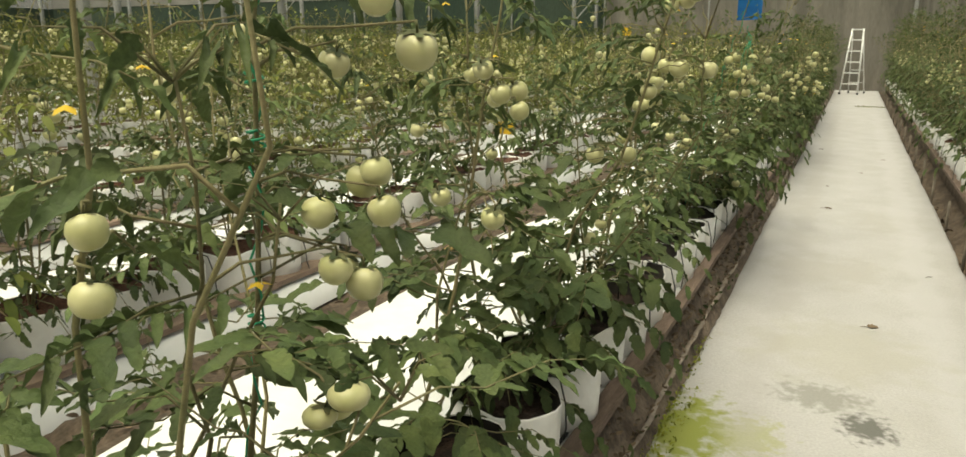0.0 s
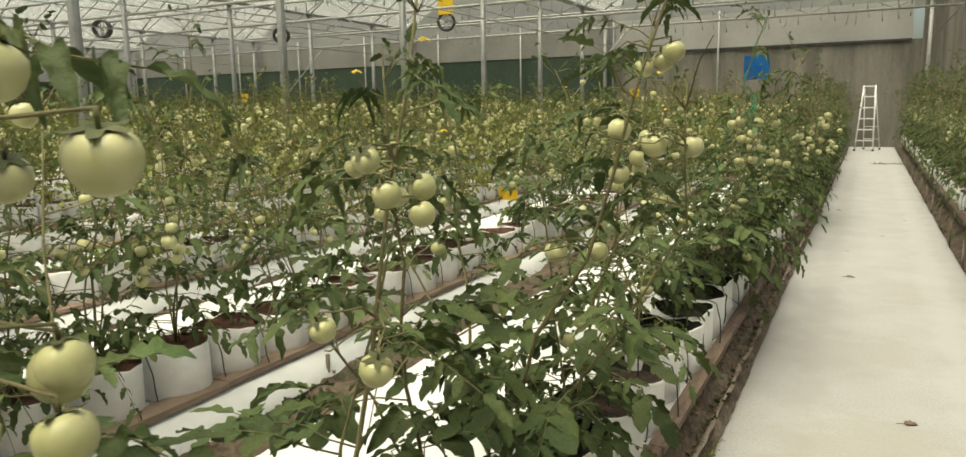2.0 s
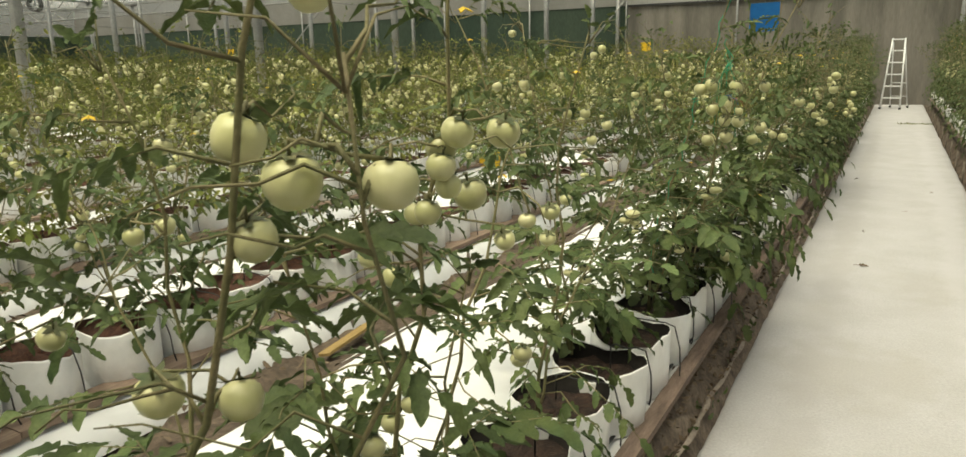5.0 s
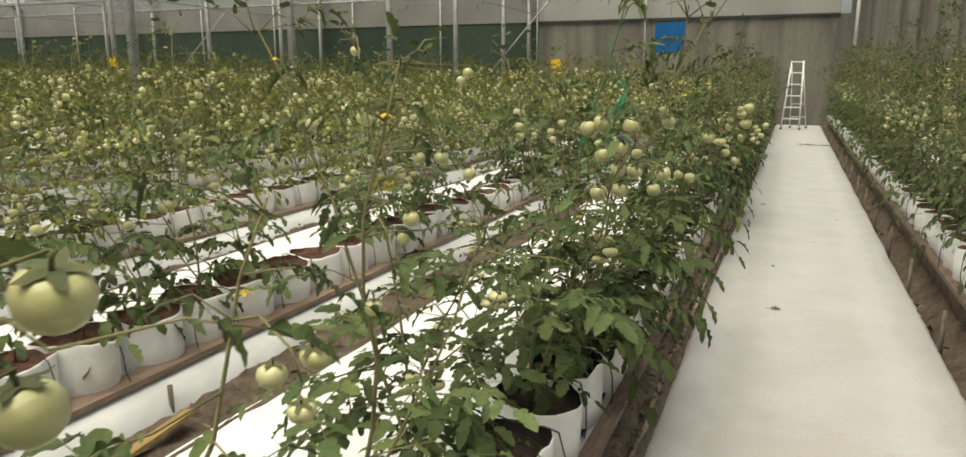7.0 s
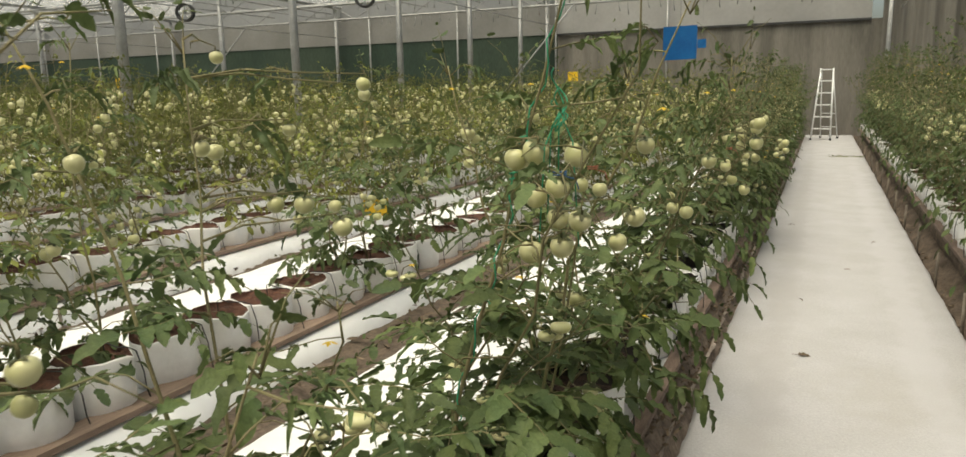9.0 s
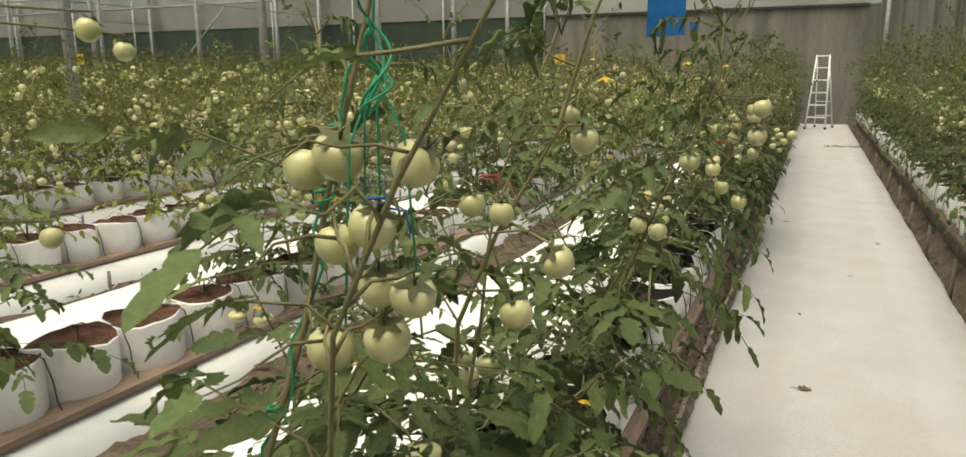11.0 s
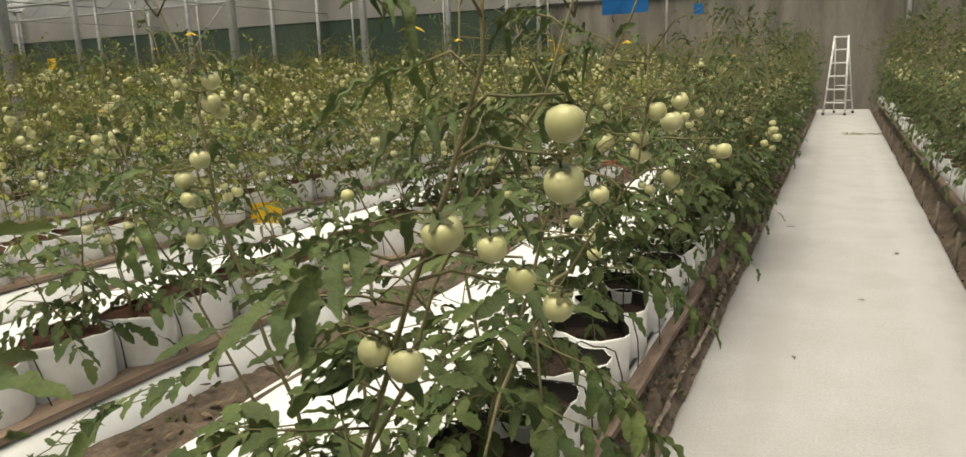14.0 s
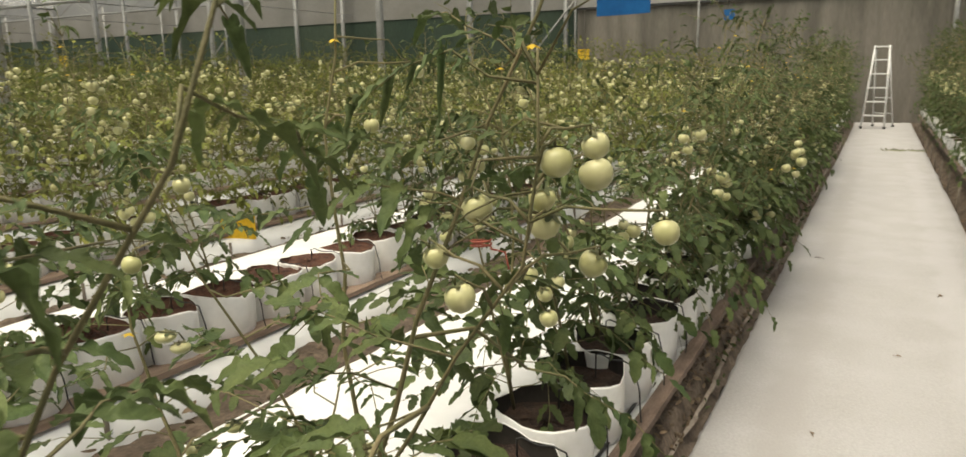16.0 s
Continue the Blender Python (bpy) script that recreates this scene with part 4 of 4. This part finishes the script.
HEROES = [
    dict(x=-0.72, y=-1.72, height=1.40, leaves=22, seed=1, twine=True, fruits=[
        (-0.384, -1.70, 1.489, 0.027), (-0.514, -1.69, 1.471, 0.021), (-0.482, -1.68, 1.317, 0.025), (-0.455, -1.70, 1.335, 0.022),
        (-0.52, -1.73, 1.277, 0.023), (-0.433, -1.72, 1.288, 0.023), (-0.505, -1.70, 1.195, 0.023), (-0.455, -1.73, 1.19, 0.025), (-0.409, -1.745, 1.547, 0.021), (-0.465, -1.773, 1.219, 0.022)]),
    dict(x=-0.74, y=-1.12, height=1.25, leaves=20, seed=2, lean=(0.2, 0.0), fruits=[
        (-0.554, -1.186, 1.446, 0.021), (-0.513, -1.195, 1.404, 0.021), (-0.60, -1.15, 1.437, 0.017), (-0.593, -1.047, 1.382, 0.018),
        (-0.514, -1.108, 1.364, 0.021), (-0.53, -1.085, 1.40, 0.022), (-0.665, -1.169, 1.181, 0.022), (-0.49, -1.253, 1.17, 0.024)]),
    dict(x=-0.70, y=-0.48, height=1.45, leaves=26, seed=3, lean=(0.36, 0.0), fruits=[
        (-0.531, -0.512, 1.197, 0.027), (-0.453, -0.468, 1.196, 0.024), (-0.397, -0.491, 1.375, 0.023), (-0.388, -0.487, 1.468, 0.026),
        (-0.312, -0.518, 1.44, 0.026), (-0.246, -0.468, 1.435, 0.024), (-0.326, -0.42, 1.613, 0.024), (-0.36, -0.43, 1.60, 0.022), (-0.30, -0.44, 1.63, 0.024)]),
    dict(x=-0.82, y=-0.60, height=1.15, leaves=23, seed=4, lean=(-0.2, 0.0), fruits=[
        (-0.974, -0.56, 1.27, 0.022), (-1.055, -0.558, 1.39, 0.02), (-1.04, -0.62, 1.25, 0.022), (-0.90, -0.40, 1.16, 0.02)]),
    dict(x=-0.72, y=0.06, height=1.30, leaves=23, seed=5, lean=(0.26, 0.0), fruits=[
        (-0.453, 0.0, 1.429, 0.026), (-0.507, 0.0, 1.401, 0.025), (-0.484, -0.01, 1.378, 0.024), (-0.489, 0.01, 1.345, 0.022), (-0.448, 0.131, 1.418, 0.029),
        (-0.54, 0.157, 1.304, 0.031), (-0.516, 0.0, 1.302, 0.022), (-0.545, 0.01, 1.295, 0.02), (-0.63, 0.0, 1.209, 0.025), (-0.584, 0.0, 1.181, 0.02), (-0.389, 0.0, 1.266, 0.017)]),
    dict(x=-0.76, y=0.92, height=1.15, leaves=16, seed=6, lean=(0.15, 0.0), size=0.06, fruits=[(-0.601, 0.933, 1.323, 0.015), (-0.62, 0.95, 1.28, 0.012), (-0.66, 0.90, 1.16, 0.017)]),
    dict(x=-0.86, y=1.45, height=1.25, leaves=18, seed=7, lean=(-0.35, 0.1), low=0.2, fruits=[(-1.143, 1.40, 1.45, 0.018), (-1.234, 1.827, 1.433, 0.02), (-1.20, 1.75, 1.45, 0.02), (-1.376, 2.0, 1.66, 0.018),
        (-1.071, 2.05, 1.282, 0.017), (-1.113, 1.945, 1.481, 0.016), (-0.99, 2.093, 1.583, 0.018), (-1.077, 2.221, 1.56, 0.017), (-0.94, 1.77, 1.335, 0.021), (-1.02, 1.76, 1.33, 0.019), (-0.86, 1.78, 1.29, 0.021)]),
    dict(x=-0.74, y=2.03, height=1.50, leaves=15, seed=8, low=0.5, lean=(0.28, 0.0), twine=True, bundle=(-0.45, 1.98, 1.52), ties=[(-0.44, 1.955, 1.39, M_BLUETIE, "blue plastic tie")], fruits=[
        (-0.496, 1.979, 1.431, 0.029), (-0.55, 1.994, 1.419, 0.026), (-0.408, 2.011, 1.423, 0.027), (-0.502, 1.969, 1.343, 0.025), (-0.436, 1.954, 1.365, 0.025),
        (-0.447, 1.968, 1.299, 0.024), (-0.39, 1.943, 1.298, 0.024), (-0.505, 1.96, 1.228, 0.027), (-0.44, 1.965, 1.24, 0.026), (-0.385, 2.191, 1.211, 0.023)]),
    dict(x=-0.72, y=2.44, height=1.30, leaves=19, seed=9, lean=(0.3, 0.0), low=0.2, ties=[(-0.49, 2.36, 1.36, M_RED, "red plastic tie")], fruits=[
        (-0.524, 2.362, 1.32, 0.021), (-0.396, 2.534, 1.409, 0.025), (-0.382, 2.329, 1.242, 0.027), (-0.47, 2.36, 1.31, 0.02), (-0.40, 2.50, 1.455, 0.016)]),
    dict(x=-0.70, y=3.22, height=1.20, leaves=28, seed=10, lean=(0.45, 0.0), sprays=[(-0.45, 3.18, 0.72, -0.5, 0.22), (-0.44, 2.95, 0.62, -0.2, 0.2)], fruits=[
        (-0.388, 3.201, 1.124, 0.025), (-0.426, 3.198, 1.135, 0.022), (-0.312, 3.168, 1.308, 0.026), (-0.26, 3.20, 1.291, 0.019),
        (-0.162, 3.177, 1.374, 0.023), (-0.193, 3.259, 1.203, 0.02), (-0.24, 3.25, 1.24, 0.019), (-0.155, 3.17, 1.44, 0.022)]),
    dict(x=-0.70, y=4.03, height=1.30, leaves=19, seed=11, lean=(0.4, 0.0), sprays=[(-0.40, 3.69, 0.98, -0.1, 0.24), (-0.41, 3.74, 0.82, 0.0, 0.23), (-0.44, 3.98, 0.80, -0.2, 0.24), (-0.45, 4.35, 0.95, 0.1, 0.26), (-0.46, 3.5, 0.70, -0.3, 0.2)], ties=[(-0.33, 3.95, 1.29, M_RED, "red plastic tie")], fruits=[
        (-0.283, 4.069, 1.297, 0.023), (-0.351, 3.966, 1.336, 0.021), (-0.416, 3.96, 1.264, 0.018), (-0.241, 3.985, 1.401, 0.021),
        (-0.241, 4.123, 1.368, 0.025), (-0.285, 4.05, 1.34, 0.02), (-0.344, 3.905, 1.232, 0.021), (-0.22, 4.10, 1.24, 0.021), (-0.20, 4.0, 1.42, 0.018), (-0.108, 4.012, 1.317, 0.017)]),
    dict(x=-0.84, y=4.30, height=1.25, leaves=13, seed=12, lean=(-0.1, 0.0), fruits=[(-0.836, 4.403, 1.408, 0.017), (-0.994, 3.925, 1.20, 0.017), (-0.95, 4.0, 1.33, 0.016), (-0.826, 4.565, 1.516, 0.015)]),
    dict(x=-0.74, y=-2.06, height=1.22, leaves=7, seed=13, lean=(0.2, 0.0), low=0.1, branches=3, fruits=[(-0.508, -2.075, 1.268, 0.020), (-0.514, -2.073, 1.33, 0.019)]),
    dict(x=-0.90, y=-0.14, height=1.10, leaves=10, seed=14, lean=(-0.15, 0.0), low=0.35, fruits=[(-1.01, -0.119, 1.259, 0.019), (-1.02, -0.178, 1.251, 0.018), (-1.031, -0.082, 1.397, 0.017)]),
    dict(x=-0.92, y=-1.45, height=1.15, leaves=10, seed=15, lean=(-0.15, 0.0), low=0.35, fruits=[(-1.133, -1.452, 1.415, 0.02), (-0.937, -1.421, 1.522, 0.018)]),
    dict(x=-0.95, y=3.62, height=1.20, leaves=12, seed=16, lean=(-0.15, 0.0), low=0.3, fruits=[
        (-1.183, 3.688, 1.492, 0.021), (-1.136, 3.631, 1.445, 0.022), (-1.124, 3.657, 1.426, 0.019), (-1.10, 3.56, 1.335, 0.022), (-1.165, 3.574, 1.287, 0.021), (-1.15, 3.57, 1.245, 0.019), (-1.184, 3.606, 1.144, 0.022)]),
]


HERO_Y = []
for args in HEROES:
    leaning_plant(**args)
    HERO_Y.append(args["y"])

# variants for the rest of the rows
rng = np.random.default_rng(77)
VAR_HI = [plant_thing(grow(rng, rng.uniform(1.15, 1.4), (rng.uniform(0.0, 0.28), rng.uniform(-0.1, 0.1)), 3, 44, 0.07, 2, 4, 0.04, 3, 1.4, limit=0.52), 2, True) for i in range(5)]
VAR_BARE = [plant_thing(grow(rng, rng.uniform(1.0, 1.3), (rng.uniform(-0.28, -0.08) if i % 2 else 0.08, 0), 2, 27, 0.086, 2, 4, 0.06, 3, 1.35, limit=0.46), 2, True) for i in range(4)]
VAR_LOW = [plant_thing(grow(rng, rng.uniform(0.45, 0.85), (rng.uniform(0.2, 0.38), 0), 2, 17, 0.090, 2, 4, 0.05, 1, 1.05, limit=0.52), 2, True) for i in range(3)]
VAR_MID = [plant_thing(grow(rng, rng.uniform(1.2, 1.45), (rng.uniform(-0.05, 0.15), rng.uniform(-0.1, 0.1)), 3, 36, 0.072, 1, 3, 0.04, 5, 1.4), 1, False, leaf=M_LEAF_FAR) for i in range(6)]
VAR_EDGE = [plant_thing(grow(rng, rng.uniform(1.2, 1.45), (rng.uniform(-0.05, 0.12), rng.uniform(-0.1, 0.1)), 3, 46, 0.064, 1, 3, 0.03, 2, 1.4, limit=0.45), 1, False) for i in range(5)]
used = set()


def place(src, m):
    if src.name in used:
        return copy_thing(src, m)
    used.add(src.name)
    src.matrix_basis = m
    return src


for k, x, y, sign in near_spots:
    if k == 0 and any(abs(y - h) < 0.21 for h in HERO_Y):
        continue
    turn = rng.uniform(-35, 35) + (180 if sign > 0 else 0)
    close = (k == 0 and y < 9) or (k == 1 and -1 < y < 9)
    bare = (k == 0 and y < 6.4) or (k in (1, 2) and 0.4 < y < 7.0)
    sparse = k == 0 and (0.7 < y < 2.5 or 4.7 < y < 6.4)
    if y < -2.2 or (bare and rng.random() < ((0.62 if y < 3 else 0.35) if sparse else 0.33 if k == 0 else 0.35 if y < 2.5 else 0.12)):
        continue
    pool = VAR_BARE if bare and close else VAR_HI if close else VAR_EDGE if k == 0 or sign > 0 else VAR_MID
    src = pool[int(rng.integers(len(pool)))]
    if k == 0 and not sparse and y < 16 and rng.random() < (0.3 if y < 1.2 else 0.5):
        extra = VAR_LOW[int(rng.integers(len(VAR_LOW)))]
        place(extra, pose(x + 0.02, y + rng.uniform(-0.1, 0.1), RIM_Z - 0.03, 0, 0, rng.uniform(-25, 25))).scale = (1, 1, rng.uniform(0.8, 1.1))
    grown = 1.0 if y < 9 else 1.0 + min(0.12, (y - 9) * 0.01)
    m = pose(x + rng.uniform(-0.05, 0.05) - (0.08 if bare and k == 0 else 0), y + rng.uniform(-0.05, 0.05), RIM_Z - 0.03, 0, 0, turn)
    c = place(src, m)
    c.scale = (1, 1, rng.uniform(0.88, 1.05) * grown) if sign < 0 else (1, 1, rng.uniform(1.0, 1.15) * grown)
# shoots that spread from the first row over its bed
for y, off, grown in ((-1.9, 0.10, 0.7), (1.75, 0.32, 0.6), (2.25, 0.2, 0.6), (2.7, 0.24, 0.6), (4.0, 0.24, 0.6)):
    c = place(VAR_BARE[int(rng.integers(len(VAR_BARE)))], pose(EDGE_L - BAG_X - off, y, RIM_Z - 0.03, 0, 0, 180 + rng.uniform(-40, 40)))
    c.scale = (1, 1, grown)
for src in VAR_HI + VAR_BARE + VAR_LOW + VAR_MID + VAR_EDGE:
    if src.name not in used:
        for o in (*src.children_recursive, src):
            bpy.data.objects.remove(o)

# the crop further off, too many to count
FAR = []
for i in range(6):
    st, bl, fr, fl, _ = grow(rng, 1.3, (rng.uniform(-0.1, 0.1), rng.uniform(-0.1, 0.1)), 3, 34, 0.088, 0, 3, 0.1, 4, 1.8, (2, 4))
    leaf = Soup()
    leaflets_mesh(leaf, bl, 0)
    fs, fls = Soup(), Soup()
    for g, r, a, b in fr:
        fs.add(TOMATO_FAR[0] * r * 1.3 + g, TOMATO_FAR[1])
    for p in fl:
        flower_arrays(fls, p, rng, 0.015)
    FAR.append((leaf.arrays(), st.arrays(), fs.arrays(), fls.arrays()))
crop = [Soup(), Soup(), Soup(), Soup()]
for k, x, y, sign in far_spots:
    thin = sign < 0 and k < 6 and 1.5 < y < 6.5
    if y < -1.5 + 0.35 * max(0, -x - 4) or rng.random() < (0.42 if thin else 0.06):
        continue
    src = FAR[int(rng.integers(6))]
    a = rng.uniform(0, 6.28)
    c, s = math.cos(a), math.sin(a)
    R = np.array([[c, -s, 0], [s, c, 0], [0, 0, rng.uniform(0.88, 1.12) + min(0.2, 0.006 * math.hypot(x, y))]])
    for i, (dst, (v, f)) in enumerate(zip(crop, src)):
        if (i == 3 and rng.random() < 0.8) or (i == 1 and (x < -10 or y > 12)) or (i == 2 and x < -24 and rng.random() < 0.5):
            continue
        dst.add(v @ R.T + [x, y, RIM_Z - 0.03], f)
ob = tagged(new("tomato_crop"), "dense rows of tomato plants with pale green fruit filling the greenhouse", "tomato plants", kind="stuff")
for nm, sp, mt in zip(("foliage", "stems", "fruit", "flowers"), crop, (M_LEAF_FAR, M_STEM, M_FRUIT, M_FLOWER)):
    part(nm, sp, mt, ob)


# ---- ladder ----
def stepladder(m):
    ob = tagged(new("stepladder"), "open aluminium stepladder standing on the end of the walkway", "stepladder")
    ob.matrix_basis = m
    H = 2.05
    for sx in (-1, 1):
        s = Soup()
        tube(s, [(sx * 0.27, 0, 0), (sx * 0.165, 0.30, H)], 0.025, 4)
        part("side_rail", s, M_ALU, ob)
        s = Soup()
        tube(s, [(sx * 0.24, 0.95, 0), (sx * 0.155, 0.34, H - 0.1)], 0.018, 4)
        part("rear_leg", s, M_ALU, ob)
        for yy, xx in ((0, 0.27), (0.95, 0.24)):
            s = Soup()
            box(s, (sx * xx - 0.03, yy - 0.03, 0.0), (sx * xx + 0.03, yy + 0.03, 0.06), 0.008)
            part("rubber_foot", s, M_DARK, ob)
    for i in range(1, 7):
        t = i / 6 - 0.0
        w, z = 0.27 - 0.105 * t, H * t - (0.02 if i == 6 else 0)
        s = Soup()
        box(s, (-w, 0.30 * t - 0.05, z - 0.03), (w, 0.30 * t + 0.06, z + 0.005), 0.006)
        part("tread", s, M_ALU, ob, smooth=False)
    for z, yy, w in ((0.35, 0.84, 0.22), (0.75, 0.72, 0.205)):
        s = Soup()
        tube(s, [(-w, yy, z), (w, yy, z)], 0.012, 5)
        part("rear_bar", s, M_ALU, ob)


stepladder(pose(0.0, 24.1, 0.0, 0, 0, -14))


# ---- sticky traps, litter ----
def hanging_card(x, y, z, w, h, mat, label, turn, wire_top=4.96, name="sticky_trap"):
    ob = tagged(new(name), label, "sticky trap", "sticky insect traps")
    ob.matrix_basis = pose(x, y, z, 0, 0, turn)
    s = Soup()
    xs = np.linspace(-w / 2, w / 2, 9)
    bow = 0.02 * np.cos(xs / w * 3.1)
    for dy in (-0.002, 0.002):
        v = np.concatenate([np.stack([xs, bow + dy, np.full(9, zz) + 0.03 * xs], 1) for zz in (-h / 2, 0, h / 2)])
        f = []
        for r in range(2):
            for q in range(8):
                a = r * 9 + q
                f += [(a, a + 1, a + 10), (a, a + 10, a + 9)]
        s.add(v, f)
    part("card", s, mat, ob)
    if wire_top:
        wr = Soup()
        tube(wr, [(0, 0.02, h / 2 - 0.01), (0.01, 0.02, wire_top - z)], 0.002, 4)
        part("string", wr, M_STEEL, ob)
    return ob


hanging_card(-1.07, 6.87, 1.93, 0.27, 0.27, M_BLUE, "bright blue square sticky insect trap hanging on a string", 8)
hanging_card(-2.585, 18.34, 2.56, 0.2, 0.2, M_BLUE, "small bright blue sticky insect trap far off", -5)
hanging_card(-12.2, 19.1, 4.95, 0.5, 0.8, M_YELLOW, "yellow sticky trap sheet hanging beside a roof fan", 20, 5.6)
hanging_card(-6.35, 20.5, 1.94, 0.28, 0.26, M_YELLOW, "yellow sticky trap card above the tomato rows", 15)
hanging_card(-14.78, 12.73, 1.92, 0.18, 0.22, M_YELLOW, "yellow sticky trap card above the tomato rows", 25)
yc = hanging_card(-4.4, 7.33, 0.32, 0.27, 0.2, M_YELLOW, "yellow sticky trap card on a short stick between the beds", 35, 0)
yw = Soup()
tube(yw, [(0.0, 0.03, -0.25), (0.0, 0.03, 0.09)], 0.006, 5)
part("pole", yw, M_STAKE, yc)


def dead_leaf(x, y, r, turn):
    s = Soup()
    leaflets_mesh(s, [((0, 0, 0.004), np.array([1.0, 0.1, 0.12]), np.array([0, 1.0, 0.3]), r)], 2)
    tube(s, [(-r * 0.5, 0.002, 0.003), (0, 0, 0.005)], 0.0015, 4)
    ob = part("dead_leaf", s, M_DRY)
    ob.matrix_basis = pose(x, y, 0.004, 0, 0, turn)
    tagged(ob, "curled dry brown leaf lying on the walkway", "dead leaf", "dead leaves on the walkway")


for x, y, r, turn in ((0.313, 1.81, 0.07, 20), (-0.012, 5.035, 0.07, 5), (0.57, 8.7, 0.06, 60), (-0.02, 6.27, 0.04, 100), (0.3, 7.4, 0.03, 10), (0.7, 3.0, 0.03, 200), (-0.2, 9.5, 0.05, 150)):
    dead_leaf(x, y, r, turn)


def wood_scrap(x, y, z, turn):
    s = Soup()
    box(s, (-0.035, -0.2, 0), (0.035, 0.2, 0.014), 0.006)
    ob = part("wood_scrap", s, M_SCRAP, smooth=False)
    ob.matrix_basis = pose(x, y, z, 4, -12, turn)
    tagged(ob, "short yellowish board lying in the soil ditch", "board")


wood_scrap(-2.22, 1.78, 0.17, 2)


def scatter(name, mat, label, category, count, zones, lo, hi, seed, tilt):
    """Loose leaves strewn in strips of the plan."""
    r = np.random.default_rng(seed)
    bl = []
    for _ in range(count):
        x0, x1, y0, y1, z = zones[int(r.integers(len(zones)))]
        p = np.array([r.uniform(x0, x1), r.uniform(y0, y1), z + r.uniform(0, 0.02)])
        a = r.uniform(0, 6.28)
        bl.append((p, np.array([math.cos(a), math.sin(a), r.uniform(-0.1, tilt)]), r.normal(0, 1, 3) * [1, 1, 0.3], r.uniform(lo, hi)))
    s = Soup()
    leaflets_mesh(s, bl, 1)
    tagged(part(name, s, mat), label, category, kind="stuff")


ditches = [(e + 0.17, e + ROW - BED_W - 0.02, -1, 16, 0.15) for e in LEFT_ROWS[1:6]]
scatter("leaf_litter", M_DRY, "dry brown leaf litter and stalks in the ditches", "leaf litter", 2600,
        [(-0.62, PATH_L - 0.02, -1, 12, -0.065), (PATH_R + 0.02, EDGE_R + 0.03, 2, 16, -0.065)] * 2 + ditches, 0.02, 0.07, 4, 0.5)
scatter("bank_litter", M_DRY, "dry leaves and stalks strewn over the soil bank", "leaf litter", 2600, [(EDGE_L + 0.0, EDGE_L + 0.05, -2, 14, 0.17), (EDGE_L + 0.04, PATH_L - 0.02, -2, 14, 0.07)], 0.01, 0.036, 14, 0.9)
scatter("bank_weeds", M_LEAF, "small green weeds on the soil bank", "weeds", 350, [(EDGE_L + 0.02, PATH_L + 0.01, -1, 14, 0.06)], 0.02, 0.05, 15, 1.3)
scatter("moss_tufts", M_MOSS, "yellow-green moss and tiny grass on the edge of the walkway", "moss", 420, [(PATH_L - 0.03, -0.36, -0.1, 0.62, 0.0), (PATH_L - 0.02, PATH_L + 0.03, -0.3, 1.3, -0.01)], 0.008, 0.022, 9, 1.6)
scatter("weeds", M_LEAF, "small green weeds in the ditches between beds", "weeds", 1500, ditches, 0.02, 0.05, 6, 1.2)
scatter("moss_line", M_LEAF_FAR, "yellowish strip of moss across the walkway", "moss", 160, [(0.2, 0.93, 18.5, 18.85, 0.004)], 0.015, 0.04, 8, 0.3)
